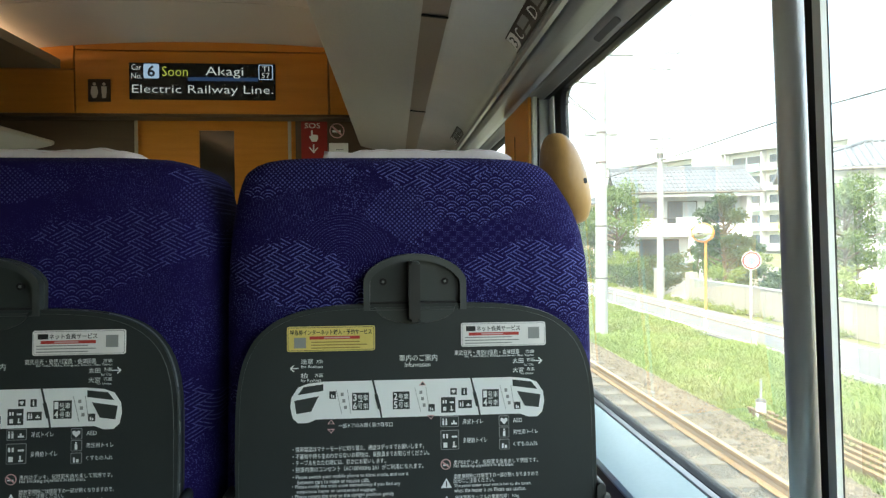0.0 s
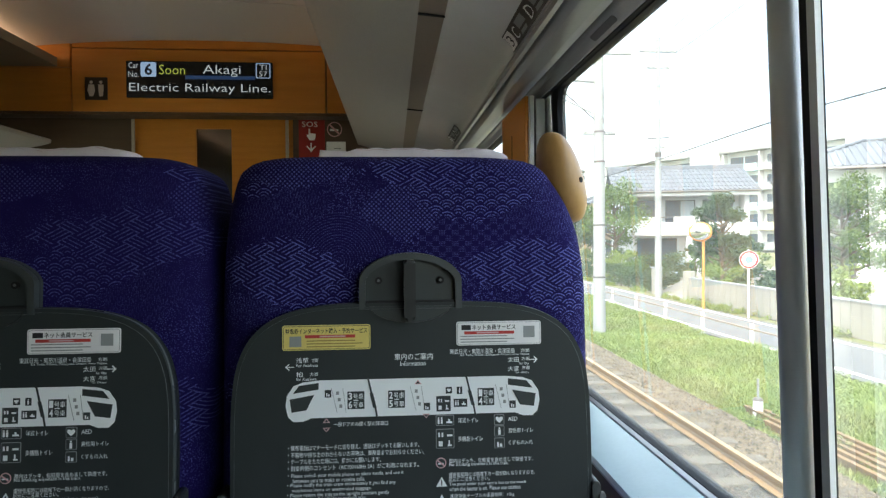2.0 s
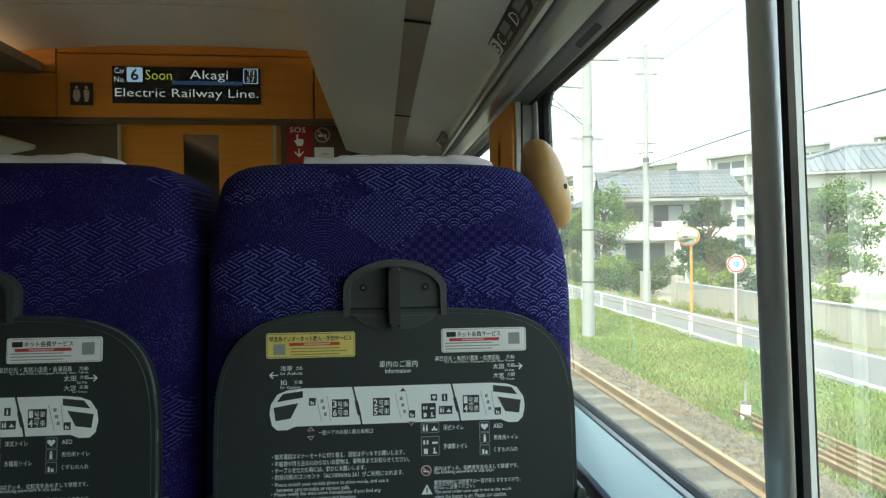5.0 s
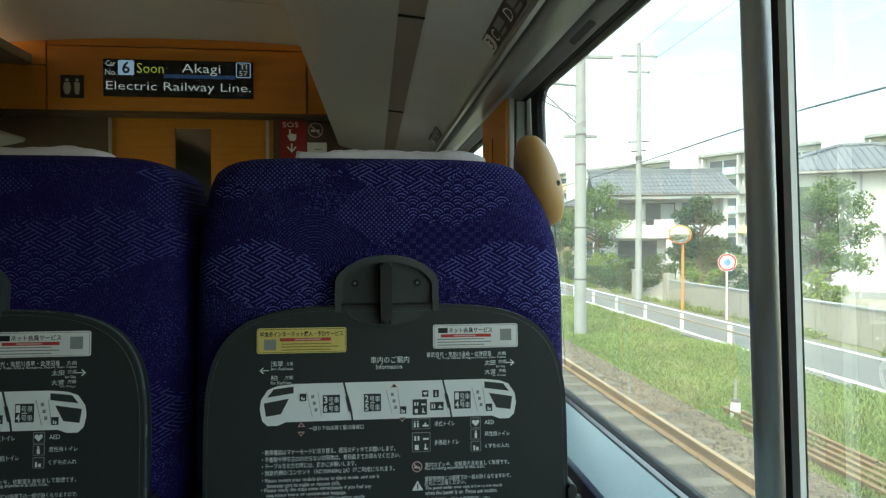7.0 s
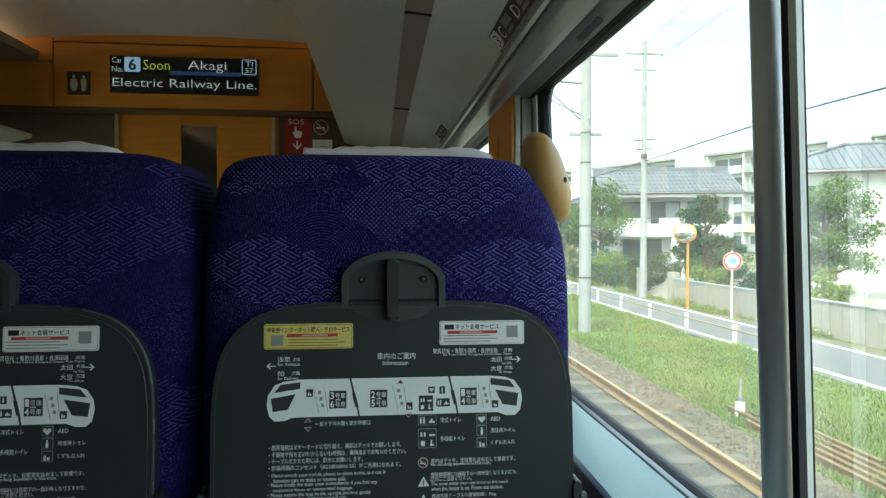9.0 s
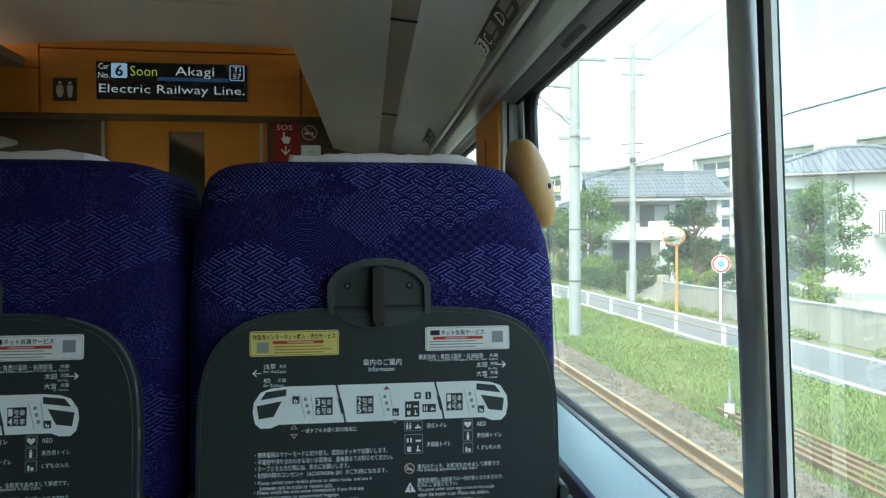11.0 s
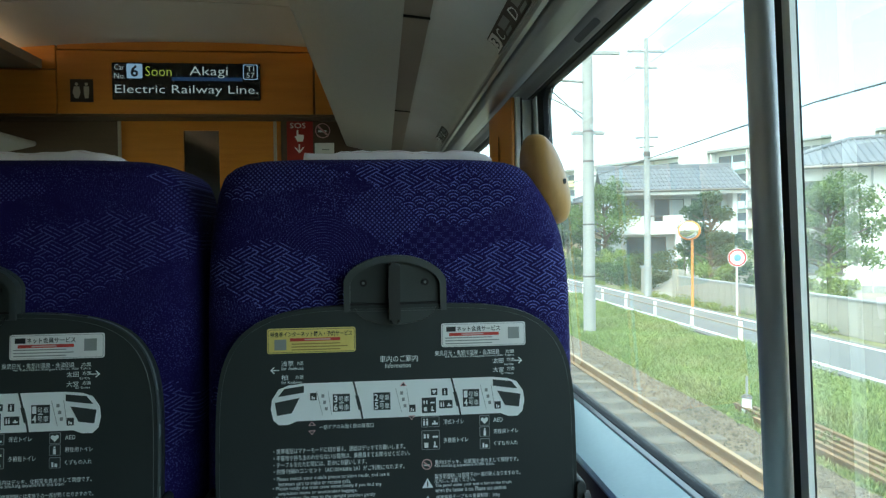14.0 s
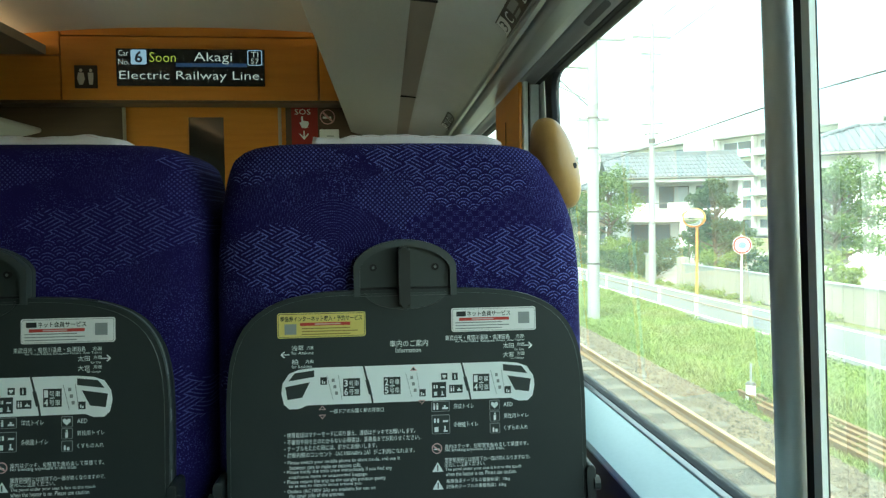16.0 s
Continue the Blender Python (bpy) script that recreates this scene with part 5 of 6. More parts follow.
def weed_patch(name, n, x0, x1, y0, y1, material, seed, label, r0=0.10, r1=0.26, per=80, size=0.023, power=1.7):
    rng = random.Random(seed)
    clumps = []
    while len(clumps) < n:
        x, y = rng.uniform(x0, x1), y0 + (y1 - y0) * rng.random() ** power
        if noise.noise((x * 0.5, y * 0.3, seed)) > -0.08:
            r = rng.uniform(r0, r1)
            clumps.append((x, y, BASE + r * rng.uniform(0.3, 0.8), r))
    return tagged(link_mesh(name, leaves(clumps, per, size, material, seed), material), label, "weeds", kind="stuff")


weed_patch("weeds", 520, 5.5, 8.4, 4.0, 45.0, leaf_y, 8, "low bright green weeds among the grass")
weed_patch("weeds", 200, 4.9, 8.4, 4.0, 45.0, leaf_a, 12, "darker green weed clumps among the grass", 0.08, 0.22)
weed_patch("weeds", 420, 11.55, 11.98, 10.0, 75.0, leaf_y, 17, "strip of weeds along the foot of the wall", 0.10, 0.24, 40, 0.04, 1.2)


def limb_bm(a, b, r0, r1):
    return tube(a, b, r0, r1, 8)


def tree_at(x, y, high, spread, material, seed, label, per=170, size=0.16, low=0.34):
    rng = random.Random(seed)
    t = thing("tree", label, "tree", (x, y, BASE), "trees")
    bms = [limb_bm((0, 0, -0.05), (0.1, 0.05, high * 0.3), 0.035 * high * 0.6, 0.026 * high * 0.6), limb_bm((0.1, 0.05, high * 0.29), (0, 0, high * 0.8), 0.025 * high * 0.6, 0.006 * high)]
    clumps = [(0, 0, high * 0.86, spread * 0.30)]
    for k in range(22):
        a = k * 2.4 + rng.uniform(-0.4, 0.4)
        z = high * (low + (0.84 - low) * (k / 22)) + rng.uniform(-0.1, 0.1)
        d = spread * rng.uniform(0.40, 1.0) * (1 - 0.5 * (k / 22) ** 2)
        end = (d * math.cos(a), d * math.sin(a), z + rng.uniform(0.02, 0.14) * high)
        bms.append(limb_bm((0.05, 0.03, z - 0.05 * high), end, 0.010 * high, 0.003 * high))
        clumps.append((*end, spread * rng.uniform(0.16, 0.34)))
        clumps.append((end[0] * 0.55, end[1] * 0.55, end[2] + 0.02 * high, spread * rng.uniform(0.18, 0.32)))
    part("trunk", joined(*bms), bark, t, "brown trunk and limbs")
    link_mesh("crown", leaves(clumps, per, size, material, seed), material, t, "uneven leafy crown")
    return t


def bush_at(x, y, high, wide, material, seed, label):
    rng = random.Random(seed)
    t = thing("bush", label, "bush", (x, y, BASE), "bushes")
    clumps = [(rng.uniform(-wide, wide) * 0.75, rng.uniform(-wide, wide) * 0.6, high * rng.uniform(0.12, 0.85), wide * rng.uniform(0.20, 0.45)) for _ in range(16)]
    part("stem", joined(*[limb_bm((0, 0, -0.05), (c[0], c[1], c[2]), 0.04, 0.015) for c in clumps[:5]]), bark, t)
    link_mesh("crown", leaves(clumps, 120, 0.075, material, seed), material, t)
    return t


# ---- road, its lines, the block wall and the fence ----
tagged(part("road", box(8.55, -20, BASE + 0.0005, 11.45, 260, BASE + 0.045), road_mat), "narrow pale asphalt road along the railway", "road", kind="structure")
for x in (8.80, 11.05):
    tagged(part("road_marking", box(x, -20, BASE + 0.0455, x + 0.14, 260, BASE + 0.049), steel_white), "white painted edge line", "road marking", kind="structure")
tagged(part("yard", box(12.4, 14, BASE + 0.0005, 32.0, 64, BASE + 0.02), yard_mat), "pale gravel yard round the houses", "ground", kind="structure")

garden_wall = thing("garden_wall", "weathered pale concrete block wall along the road", "wall")
for k in range(3):
    y = 13.0 + 4.0 * k
    part("wall_panel", box(12.06, y, BASE - 0.05, 12.19, y + 3.96, BASE + 0.95), block_mat, garden_wall)
    part("coping", box(12.02, y, BASE + 0.9505, 12.23, y + 3.96, BASE + 1.01, 0.012), concrete_mat, garden_wall)
part("gate_pillar", box(11.98, 25.0, BASE - 0.05, 12.34, 25.4, BASE + 1.25, 0.02), block_mat, garden_wall, "taller gate pillar")
block_mesh = None
for r in range(5):
    for c in range(30):
        if block_mesh is None:
            ob = part("block", box(12.048, 0, 0, 12.0595, 0.385, 0.178, 0.004, 1), block_mat, garden_wall)
            block_mesh = ob.data
        else:
            ob = new("block", block_mesh)
            ob.parent = garden_wall
        ob.location = (0, 13.0 + 0.399 * c + (0.0 if r % 2 else 0.006), BASE + 0.02 + 0.188 * r)
gate_post = thing("gate_pillar", "separate weathered block gate pillar with flat cap", "gate pillar")
part("shaft", box(11.98, 28.2, BASE - 0.05, 12.34, 28.6, BASE + 1.2, 0.02), block_mat, gate_post)
part("cap", box(11.94, 28.16, BASE + 1.2005, 12.38, 28.64, BASE + 1.27, 0.015), concrete_mat, gate_post)

hedge_rng = random.Random(15)
hedge = thing("hedge", "clipped dark green hedge along the road", "hedge", (12.3, 29.0, BASE))
hedge_clumps = [(hedge_rng.uniform(-0.25, 0.35), 0.22 * k + hedge_rng.uniform(-0.1, 0.1), z + hedge_rng.uniform(-0.08, 0.10), hedge_rng.uniform(0.20, 0.34)) for k in range(150) for z in (0.25, 0.62, 0.98)]
link_mesh("foliage", leaves(hedge_clumps, 42, 0.055, leaf_b, 44), leaf_b, hedge)
part("stems", joined(*[limb_bm((0, 1.1 * k, -0.05), (0.05, 1.1 * k, 0.8), 0.03, 0.015) for k in range(30)]), bark, hedge)

fence = thing("roadside_fence", "low fence with white posts and brown rails", "fence")
for k in range(16):
    part("post", box(8.46, 12 + 2.4 * k - 0.05, BASE - 0.05, 8.53, 12 + 2.4 * k + 0.05, BASE + 0.62, 0.01), steel_white, fence)
part("rail", tube((8.45, 11.9, BASE + 0.50), (8.45, 48.1, BASE + 0.50), 0.022, sides=8), rust_brown, fence)


# ---- houses: built with the front along x, facing -y, then turned into place ----
def gable_roof(w, d, eave, rise, parent, over=0.6):
    m = d / 2
    bms = [prism([(-over, eave - 0.1), (m, eave + rise), (d + over, eave - 0.1), (d + over, eave + 0.08), (m, eave + rise + 0.2), (-over, eave + 0.08)], -over, w + over, "x")]
    for k in range(int((w + 2 * over) / 0.30)):
        x = -over + 0.15 + 0.30 * k
        bms.append(tube((x, -over, eave + 0.09), (x, m, eave + rise + 0.21), 0.06, sides=6))
    for k in range(5):
        f = (k + 0.6) / 5.4
        bms.append(box(-over - 0.01, -over + f * (m + over) - 0.02, eave + 0.10 + f * (rise + 0.11), w + over + 0.01, -over + f * (m + over) + 0.02, eave + 0.15 + f * (rise + 0.11)))
    bms.append(box(-over - 0.05, m - 0.16, eave + rise + 0.14, w + over + 0.05, m + 0.16, eave + rise + 0.46, 0.04))
    return part("roof", joined(*bms), tile_grey, parent, "grey clay tile roof with ribs and ridge")


def hip_roof(w, d, eave, rise, parent, over=0.65, x0=0.0, y0=0.0, name="roof"):
    run = d / 2 + over
    lo, hi = eave - 0.06, eave + 0.10
    bm = bmesh.new()
    corners = [(x0 - over, y0 - over), (x0 + w + over, y0 - over), (x0 + w + over, y0 + d + over), (x0 - over, y0 + d + over)]
    base = [bm.verts.new((*c, lo)) for c in corners]
    top = [bm.verts.new((*c, hi)) for c in corners]
    a, b = bm.verts.new((x0 - over + run, y0 + d / 2, eave + rise)), bm.verts.new((x0 + w + over - run, y0 + d / 2, eave + rise))
    bm.faces.new(base[::-1])
    for i in range(4):
        bm.faces.new((base[i], base[(i + 1) % 4], top[(i + 1) % 4], top[i]))
    bm.faces.new((top[0], top[1], b, a))
    bm.faces.new((top[1], top[2], b))
    bm.faces.new((top[2], top[3], a, b))
    bm.faces.new((top[3], top[0], a))
    bms = [bm]
    for k in range(int((w + 2 * over) / 0.30)):
        x = 0.15 + 0.30 * k
        f = min(1.0, x / run, (w + 2 * over - x) / run)
        if f > 0.06:
            bms.append(tube((x0 - over + x, y0 - over, hi + 0.01), (x0 - over + x, y0 - over + f * run, hi + f * (eave + rise - hi) + 0.01), 0.05, sides=6))
    for k in range(int((d + 2 * over) / 0.30)):
        y = 0.15 + 0.30 * k
        f = min(y / run, (d + 2 * over - y) / run)
        if f > 0.06:
            bms.append(tube((x0 - over, y0 - over + y, hi + 0.01), (x0 - over + f * run, y0 - over + y, hi + f * (eave + rise - hi) + 0.01), 0.05, sides=6))
    for p, q in ((top[0], a), (top[1], b), (a, b)):
        bms.append(tube(p.co.copy() + Vector((0, 0, 0.06)), q.co.copy() + Vector((0, 0, 0.06)), 0.11, sides=8))
    return part(name, joined(*bms), tile_grey, parent, "grey tiled hipped roof")


def house_window(parent, x, y, z, w, h, face, rim=None, curtain=False):
    """Frame, panes, mullion and sill on a wall that faces -x or -y; x or y is the wall's plane."""
    def slot(a0, z0, a1, z1, near, far):
        return box(x - near, a0, z0, x - far, a1, z1) if face == "x" else box(a0, y - near, z0, a1, y - far, z1)
    rim = rim or frame_brown
    c = y if face == "x" else x
    win = part("window", joined(slot(c - w / 2 - 0.06, z - 0.06, c - w / 2, z + h + 0.06, 0.06, -0.03), slot(c + w / 2, z - 0.06, c + w / 2 + 0.06, z + h + 0.06, 0.06, -0.03),
                                slot(c - w / 2, z + h, c + w / 2, z + h + 0.06, 0.06, -0.03), slot(c - w / 2, z - 0.06, c + w / 2, z, 0.06, -0.03),
                                slot(c - 0.025, z, c + 0.025, z + h, 0.05, -0.03)), rim, parent, "thin metal window frame")
    part("pane", slot(c - w / 2, z, c - 0.026, z + h, 0.015, 0.005), pane_dark, win, "dark window glass")
    part("pane", slot(c + 0.026, z, c + w / 2, z + h, 0.015, 0.005), curtain_mat if curtain else pane_dark, win, "curtained window glass" if curtain else "dark window glass")
    part("sill", slot(c - w / 2 - 0.1, z - 0.12, c + w / 2 + 0.1, z - 0.065, 0.14, -0.02), rim, win)


def railing(x0, x1, y, z, high, parent, pitch=0.11):
    bms = [box(x0, y, z + high - 0.05, x1, y + 0.05, z + high), box(x0, y, z, x1, y + 0.05, z + 0.05)]
    for k in range(int((x1 - x0) / pitch) + 1):
        bms.append(box(x0 + pitch * k, y + 0.012, z + 0.05, x0 + pitch * k + 0.035, y + 0.04, z + high - 0.05))
    return part("balcony_railing", joined(*bms), frame_brown, parent, "bronze bar railing")


def drainpipe(x, y, z, parent):
    part("drainpipe", tube((x, y, 0.05), (x, y, z), 0.045, sides=8), curtain_mat, parent)


def verandah_house(x, y, turn, w, d, label):
    """Gabled tile roof; the upper floor recedes behind a notched parapet, the lower one behind pillars."""
    h = thing("house", label, "house", (x, y, BASE), "houses")
    h.rotation_euler.z = radians(turn)
    eave, mid = 5.75, 3.05
    part("wall", joined(box(0, 1.3, -0.1, w, d, eave), box(0, 0, -0.1, 0.25, 1.3, eave), box(w - 0.25, 0, -0.1, w, 1.3, eave)), wall_white, h, "white plastered outer walls")
    part("gable", prism([(0, eave), (d, eave), (d / 2, eave + d * 0.23)], 0.0, 0.2, "x"), wall_white, h)
    gable_roof(w, d, eave, d * 0.24, h)
    part("eave_board", box(-0.5, -0.50, eave - 0.32, w + 0.5, -0.36, eave - 0.12), steel_white, h)
    part("floor_slab", box(0.0, -0.12, mid - 0.35, w, 1.3, mid - 0.02, 0.02), wall_white, h)
    for k, (a, b, top) in enumerate(((0.0, 0.30, 0.95), (0.30, 0.42, 0.55), (0.42, 0.62, 0.95), (0.62, 0.80, 0.55), (0.80, 1.0, 0.95))):
        part("parapet", box(w * a, -0.12, mid - 0.018, w * b - 0.004, -0.0, mid + top, 0.02), wall_white, h, "white balcony parapet")
        if top < 0.9:
            part("parapet_rail", tube((w * a, -0.06, mid + 0.92), (w * b, -0.06, mid + 0.92), 0.03, sides=8), frame_brown, h)
    for k in range(3):
        house_window(h, w * (0.2 + 0.3 * k), 1.3, mid + 0.1, 1.9, 2.0, "y", None, k == 1)
    for a, b in ((0.0, 0.10), (0.52, 0.62), (0.92, 1.0)):
        part("pier", box(w * a, -0.02, -0.1, w * b, 0.28, mid - 0.36), wall_white, h)
    for k in range(2):
        house_window(h, w * (0.31 + 0.46 * k), 1.3, 0.5, 2.6, 1.95, "y")
    for yy, z in ((d * 0.35, 3.9), (d * 0.75, 3.9), (d * 0.30, 1.3), (d * 0.70, 1.2)):
        house_window(h, 0.0, yy, z, 0.9, 1.0, "x")
    part("gutter", tube((-0.6, -0.66, eave - 0.05), (w + 0.6, -0.66, eave - 0.05), 0.06, sides=8), frame_brown, h)
    drainpipe(-0.06, 0.15, eave - 0.2, h)
    drainpipe(w + 0.06, 0.15, eave - 0.2, h)
    return h


def hipped_house(x, y, turn, w, d, label):
    """White walls, hipped roof, two railed balconies and framed windows."""
    h = thing("house", label, "house", (x, y, BASE), "houses")
    h.rotation_euler.z = radians(turn)
    eave, mid = 5.6, 2.95
    part("wall", box(0, 0, -0.1, w, d, eave - 0.05), wall_white, h, "white plastered outer walls")
    part("skirting", joined(box(-0.02, -0.02, -0.1, w + 0.02, -0.001, 0.35), box(-0.02, 0.0, -0.1, -0.001, d, 0.35)), concrete_mat, h)
    hip_roof(w, d, eave, d * 0.24, h)
    part("gutter", tube((-0.68, -0.70, eave - 0.02), (w + 0.68, -0.70, eave - 0.02), 0.06, sides=8), frame_brown, h)
    for a, b in ((0.06, 0.36), (0.56, 0.94)):
        slab_part = part("balcony", box(w * a, -0.95, mid - 0.18, w * b, -0.001, mid - 0.02, 0.02), concrete_mat, h, "railed balcony")
        railing(w * a, w * b, -0.95, mid - 0.019, 1.0, slab_part)
        for k in range(9):
            part("corrugated_screen", box(w * a + 0.05 + k * 0.16, -0.885, mid + 0.08, w * a + 0.13 + k * 0.16, -0.875, mid + 0.86), curtain_mat, slab_part)
        house_window(h, w * (a + b) / 2, 0.0, mid + 0.15, 1.7, 1.85, "y", None, True)
        house_window(h, w * (a + b) / 2, 0.0, 0.9, 1.6, 1.25, "y")
    for yy, z in ((d * 0.3, 3.9), (d * 0.7, 3.9), (d * 0.5, 1.2)):
        house_window(h, 0.0, yy, z, 1.1, 1.0, "x")
    drainpipe(-0.06, -0.06, eave - 0.1, h)
    drainpipe(w * 0.46, -0.06, eave - 0.1, h)
    drainpipe(w + 0.06, -0.06, eave - 0.1, h)
    return h


def tiered_house(x, y, turn, w, d, wall_mat, label):
    """An older house: a tiled skirt roof round the ground floor and a smaller hipped upper floor."""
    h = thing("house", label, "house", (x, y, BASE), "houses")
    h.rotation_euler.z = radians(turn)
    part("wall", box(0, 0, -0.1, w, d, 2.95), wall_mat, h, "ochre plaster walls")
    hip_roof(w, d, 3.0, d * 0.22, h, 0.7)
    a, b = w * 0.2, d * 0.18
    part("upper_wall", box(a, b, 2.9, w - a, d - b, 5.55), wall_mat, h)
    hip_roof(w - 2 * a, d - 2 * b, 5.6, d * 0.16, h, 0.7, a, b, "upper_roof")
    house_window(h, w * 0.5, b, 4.3, 2.2, 1.0, "y", steel_white, True)
    house_window(h, w * 0.3, 0.0, 1.0, 2.2, 1.3, "y", steel_white)
    house_window(h, w * 0.72, 0.0, 1.0, 2.2, 1.3, "y", steel_white, True)
    house_window(h, a, d * 0.5, 4.3, 1.2, 0.9, "x", steel_white)
    house_window(h, 0.0, d * 0.5, 1.0, 1.6, 1.2, "x", steel_white)
    return h


verandah_house(16.0, 43.4, -14, 8.4, 7.0, "white two storey house with grey tile roof and notched balcony parapet")
hipped_house(18.1, 27.5, -30, 7.8, 6.4, "white house with grey hipped roof and bronze railed balconies")
tiered_house(15.0, 53.0, -10, 10.0, 8.0, wall_ochre, "ochre older house with two tiers of grey tile roof")
tiered_house(29.5, 41.0, -20, 10.0, 8.0, wall_white, "white older house with two tiers of grey tile roof")

flats = thing("apartment_building", "long pale apartment block with rows of coloured balconies, far behind", "apartment building")
length = 90.0
fm = pose(70.0, 65.5, BASE, 0, 0, 27.9)


def flat_part(name, bm, material, label="", parent=None):
    bm.transform(fm)
    return part(name, bm, material, parent or flats, label)


balcony_paint = [surface("balcony_cream", (0.58, 0.52, 0.26), (0.66, 0.60, 0.32), 0.7), surface("balcony_pale_blue", (0.36, 0.52, 0.56), (0.44, 0.60, 0.63), 0.7), concrete_mat]
flat_part("wall", box(0, 0, -0.1, 11, length, 15.5), wall_white, "pale plastered walls")
flat_part("roof", box(-1.5, -0.6, 15.505, 11.6, length + 0.6, 15.9), concrete_mat)
for s in range(5):
    for k in range(15):
        y = 6 * k
        if k % 4 == 2:
            continue
        zb = 0.4 + 3.0 * s
        flat_part("balcony", joined(box(-1.3, y + 0.2, zb, -0.01, y + 5.8, zb + 0.18), box(-1.3, y + 0.2, zb + 0.1805, -1.22, y + 5.8, zb + 1.15)),
                        balcony_paint[0 if (k + s) % 5 == 0 else 1 if k % 2 else 2])
        win = flat_part("window", box(-0.03, y + 0.7, zb + 0.5, -0.005, y + 5.3, zb + 2.4), pane_dark)
        flat_part("window_frame", joined(box(-0.06, y + 2.9, zb + 0.5, -0.031, y + 3.1, zb + 2.4), box(-0.06, y + 0.6, zb + 2.41, -0.005, y + 5.4, zb + 2.5)), steel_white, "", win)
        flat_part("party_wall", box(-1.29, y + 5.81, zb + 0.1, -0.01, y + 5.99, zb + 2.95), wall_white)
for k in (2, 6, 10, 14):
    flat_part("stair_tower", box(-1.6, 6 * k + 0.4, -0.1, -0.006, 6 * k + 5.6, 16.9), wall_white, "white stair tower")

tree_at(13.6, 46.0, 5.2, 2.3, leaf_b, 1, "dark green garden tree beside the road", 150, 0.10)
tree_at(14.7, 41.2, 6.4, 2.6, leaf_a, 2, "light green garden tree with loose crown", 150, 0.10)
tree_at(15.2, 20.4, 4.8, 1.9, leaf_a, 3, "broad green tree behind the wall", 260, 0.062, 0.30)
tree_at(14.6, 27.2, 4.7, 1.5, leaf_b, 6, "dark green garden tree in front of the house", 230, 0.062, 0.26)
tree_at(27.0, 30.0, 7.4, 2.8, leaf_b, 7, "tall dark tree between houses", 150, 0.10)
for k, (x, y, h, w) in enumerate(((13.2, 30.5, 1.5, 1.0), (13.3, 33.0, 1.2, 1.1), (13.1, 35.6, 1.7, 0.9), (13.4, 38.5, 1.9, 1.4), (13.2, 42.0, 1.6, 1.3), (13.3, 24.2, 1.4, 0.9),
                                  (13.2, 21.8, 1.2, 0.9), (13.4, 50.0, 1.9, 1.5), (13.3, 55.0, 2.1, 1.7), (15.2, 33.6, 1.6, 1.0), (17.4, 32.6, 1.9, 1.1), (14.0, 18.6, 1.5, 1.0), (16.2, 25.6, 1.5, 0.9), (18.4, 37.4, 1.7, 1.3), (20.6, 36.0, 1.5, 1.2), (16.0, 40.6, 1.5, 1.1), (22.4, 38.0, 1.9, 1.3))):
    bush_at(x, y, h + 0.35, w * 1.1, (leaf_b, leaf_a, leaf_y)[k % 3], 20 + k, ("dark green shrub behind the wall", "rounded green garden bush behind the wall", "yellow green garden bush behind the wall")[k % 3])

# far belt of trees that closes the view
rng = random.Random(9)
far = []
for k in range(150):
    a, d = radians(3 + 84 * k / 150), rng.uniform(290, 360)
    far.append((d * math.sin(a), d * math.cos(a), GROUND + rng.uniform(1, 4), rng.uniform(4, 7.5)))
tagged(link_mesh("far_woods", leaves(far, 90, 1.3, leaf_b, 31), leaf_b), "low belt of distant dark trees", "woods", kind="stuff")

# ---- poles, mirror, marker and wires ----
mast = thing("catenary_mast", "grey round concrete mast with steel bracket arms", "catenary mast", (5.55, 16.7, BASE))
part("pole", tube((0, 0, -0.1), (0, 0, 10.2), 0.165, 0.130, 20), concrete_mat, mast, "tapering concrete pole")
for z in (1.6, 3.0, 4.7, 5.5):
    part("band", tube((0, 0, z), (0, 0, z + 0.05), 0.172 - 0.004 * z, 0.172 - 0.004 * z, 20), wire_mat, mast)
part("bracket_arm", tube((0.1, 0, 6.85), (-3.1, 0, 7.05), 0.04, sides=10), concrete_mat, mast, "steel bracket arm")
part("stay", tube((0, 0, 5.95), (-2.2, 0, 6.98), 0.025, sides=10), concrete_mat, mast)
part("stay", tube((0, 0, 5.75), (-1.2, 0, 6.80), 0.02, sides=8), wire_mat, mast)
for z, w in ((7.6, 0.9), (5.45, 0.45), (8.4, 0.8)):
    arm = part("cross_arm", box(-w, -0.05, z, w, 0.05, z + 0.09, 0.01), concrete_mat, mast)
    for s in (-0.9, 0.9):
        part("insulator", tube((s * w, 0, z + 0.0905), (s * w, 0, z + 0.28), 0.05, 0.035, 10), steel_white, arm)

power_pole = thing("utility_pole", "slim grey utility pole with crossarms", "utility pole", (11.45, 26.6, BASE))
part("pole", tube((0, 0, -0.1), (0, 0, 11.2), 0.15, 0.095, 16), concrete_mat, power_pole)
for z, w in ((10.6, 0.85), (9.9, 0.5)):
    arm = part("cross_arm", box(-w, -0.05, z, w, 0.05, z + 0.09, 0.01), concrete_mat, power_pole)
    for s in (-0.9, -0.35, 0.35, 0.9):
        part("insulator", tube((s * w, 0, z + 0.0905), (s * w, 0, z + 0.26), 0.05, 0.03, 8), steel_white, arm)
for z, w in ((6.9, 0.5), (6.5, 0.35)):
    part("bracket", tube((-w, 0, z), (w, 0, z + 0.05), 0.03, sides=8), wire_mat, power_pole)
part("cable_clamp", tube((0, 0, 6.1), (0, 0, 6.3), 0.15, sides=14), wire_mat, power_pole)

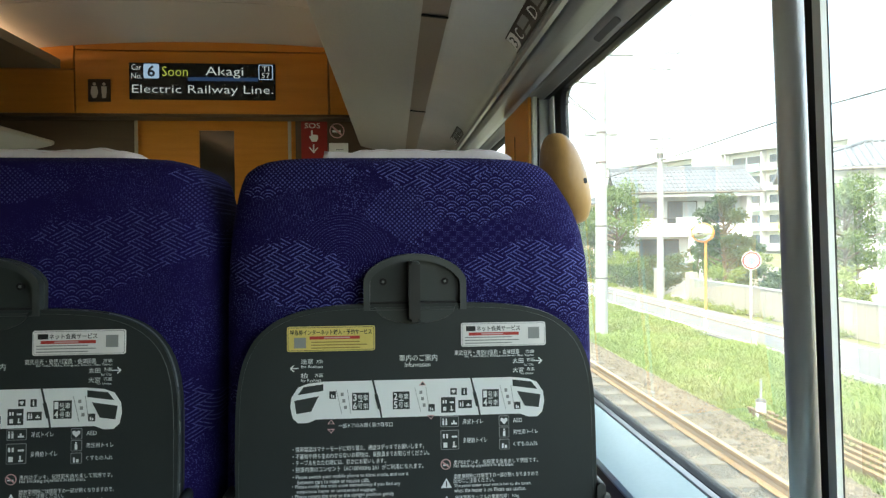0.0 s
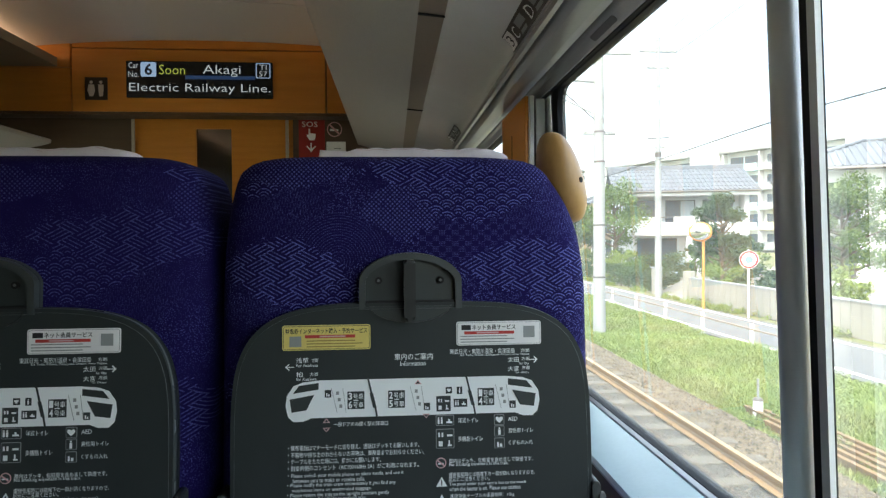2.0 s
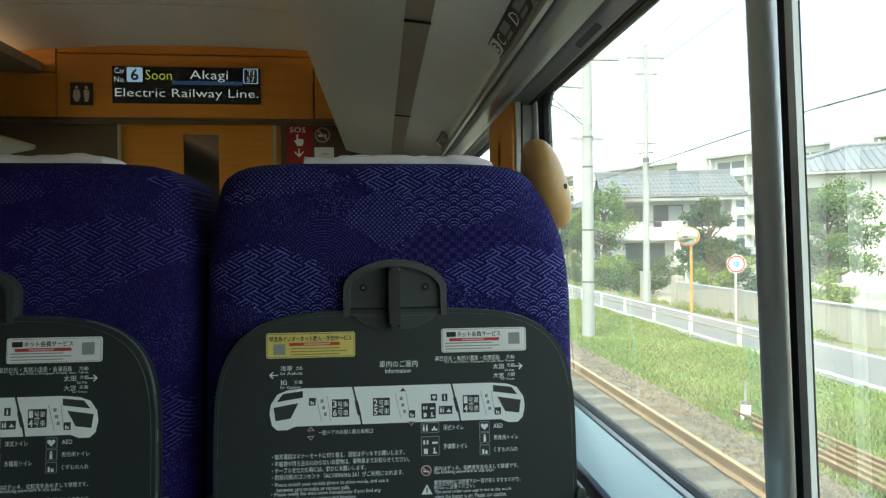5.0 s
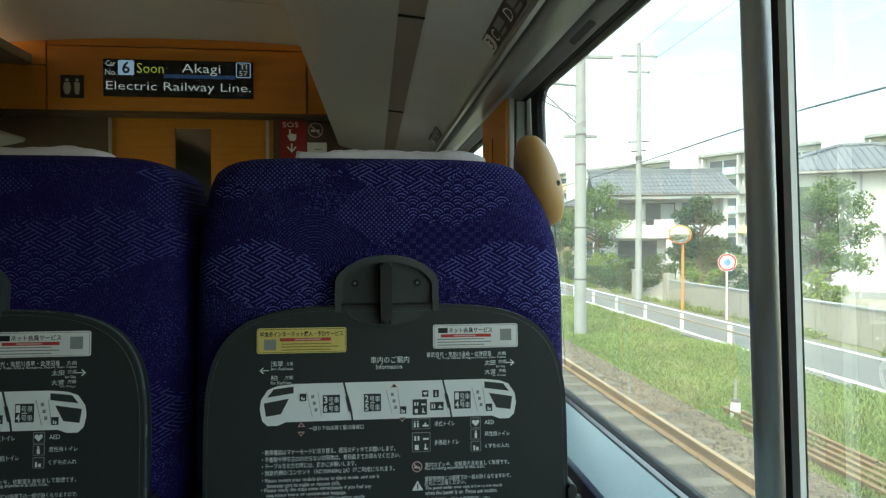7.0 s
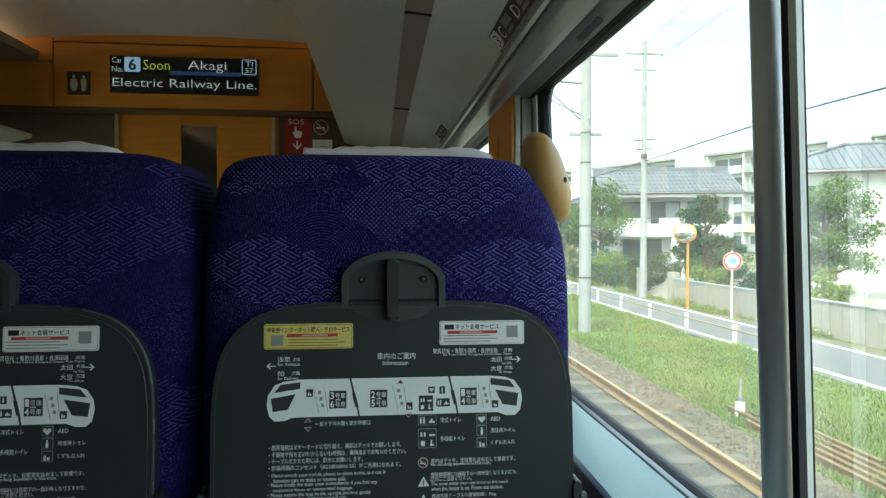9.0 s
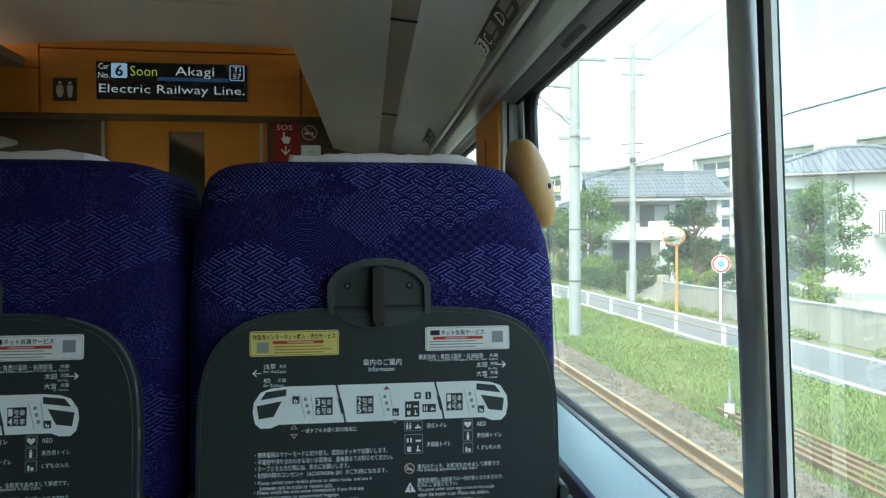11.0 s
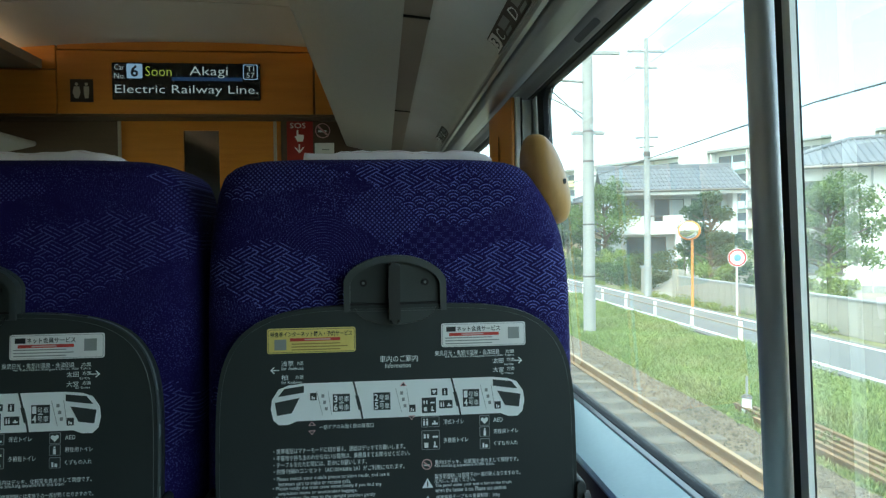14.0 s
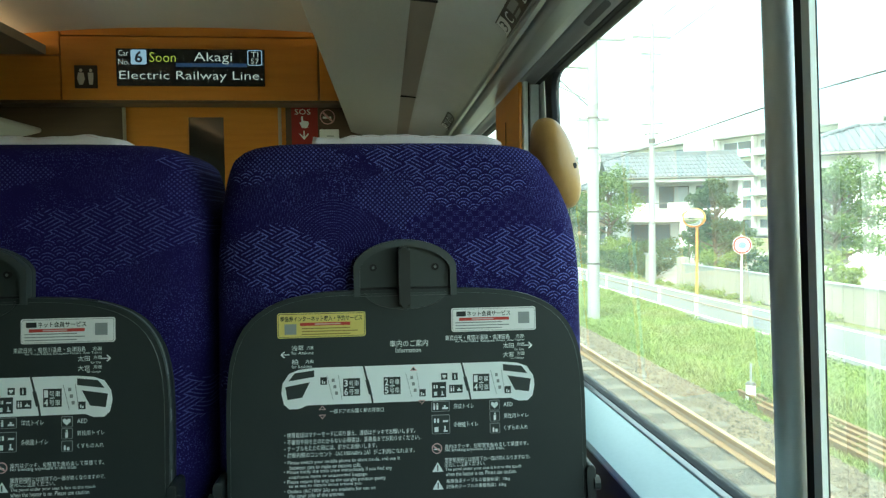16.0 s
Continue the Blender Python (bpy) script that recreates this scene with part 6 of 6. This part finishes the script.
mirror = thing("traffic_mirror", "round convex traffic mirror on an orange post", "traffic mirror", (11.25, 22.2, BASE))
part("post", tube((0, 0, -0.1), (0, 0, 3.15), 0.045, sides=12), orange_paint, mirror, "orange steel post")
hood = bmesh.new()
bmesh.ops.create_uvsphere(hood, u_segments=24, v_segments=12, radius=0.40, matrix=pose(-0.14, -0.06, 2.85, 0, 0, -25) @ Matrix.Diagonal((1, 0.16, 0.88, 1)))
part("hood", hood, orange_paint, mirror, "orange hood", True)
glassy = bmesh.new()
bmesh.ops.create_uvsphere(glassy, u_segments=24, v_segments=12, radius=0.34, matrix=pose(-0.17, -0.095, 2.85, 0, 0, -25) @ Matrix.Diagonal((1, 0.16, 0.88, 1)))
part("mirror_face", glassy, mirror_mat, mirror, "convex mirror face", True)

sign_red = surface("sign_red_paint", (0.42, 0.03, 0.03), (0.50, 0.045, 0.04), 0.4)
sign_blue = surface("sign_blue_paint", (0.10, 0.22, 0.42), (0.14, 0.28, 0.50), 0.4)
road_sign = thing("road_sign", "round road sign with red rim on a white post", "road sign", (11.62, 19.9, BASE))
part("post", tube((0, 0, -0.1), (0, 0, 2.25), 0.032, sides=12), steel_white, road_sign)
for name, r, near, material in (("plate", 0.30, 0.050, steel_white), ("rim", 0.285, 0.053, sign_red), ("field", 0.225, 0.056, steel_white), ("mark", 0.12, 0.059, sign_blue)):
    bm = prism([(x, z) for x, z in disc(0, 1.92, r, 32)], -near, -near + 0.002, "y")
    bm.transform(pose(0, 0, 0, 0, 0, -14))
    part(name, bm, material, road_sign)

marker = thing("marker_post", "short white railway marker post with dark top", "marker post", (5.35, 8.9, BASE))
part("post", tube((0, 0, -0.05), (0, 0, 0.30), 0.075, 0.068, 16), steel_white, marker)
part("cap", tube((0, 0, 0.3005), (0, 0, 0.34), 0.08, 0.05, 16), wire_mat, marker)
part("rod", tube((0, 0, 0.3405), (0, 0, 0.62), 0.018, sides=8), concrete_mat, marker)


def wire(name, x, z, y0, y1, sag, r, label):
    n, span = 60, 45.0
    rows = []
    for i in range(n + 1):
        y = y0 + (y1 - y0) * i / n
        f = ((y - 16.7) / span) % 1.0
        zz = z - sag * 4 * f * (1 - f)
        rows.append([(x + r * math.cos(k * math.pi / 2), y, zz + r * math.sin(k * math.pi / 2)) for k in range(4)])
    tagged(part(name, loft(rows), wire_mat), label, "wire", "wires")


wire("overhead_wire", 3.1, GROUND + 5.1, -30, 220, 0.0, 0.010, "thin dark contact wire over the track")
wire("overhead_wire", 3.1, GROUND + 6.0, -30, 220, 0.5, 0.010, "thin dark carrier wire above the contact wire")
wire("power_line", 4.75, BASE + 7.90, -30, 220, 0.4, 0.010, "thin dark feeder line on the masts")
wire("power_line", 11.45, BASE + 6.2, -30, 220, 0.3, 0.028, "thick dark cable on the poles")
wire("power_line", 10.7, BASE + 10.9, -30, 220, 0.5, 0.012, "thin dark power line on the poles")
wire("power_line", 12.2, BASE + 10.9, -30, 220, 0.5, 0.012, "thin dark power line on the poles")
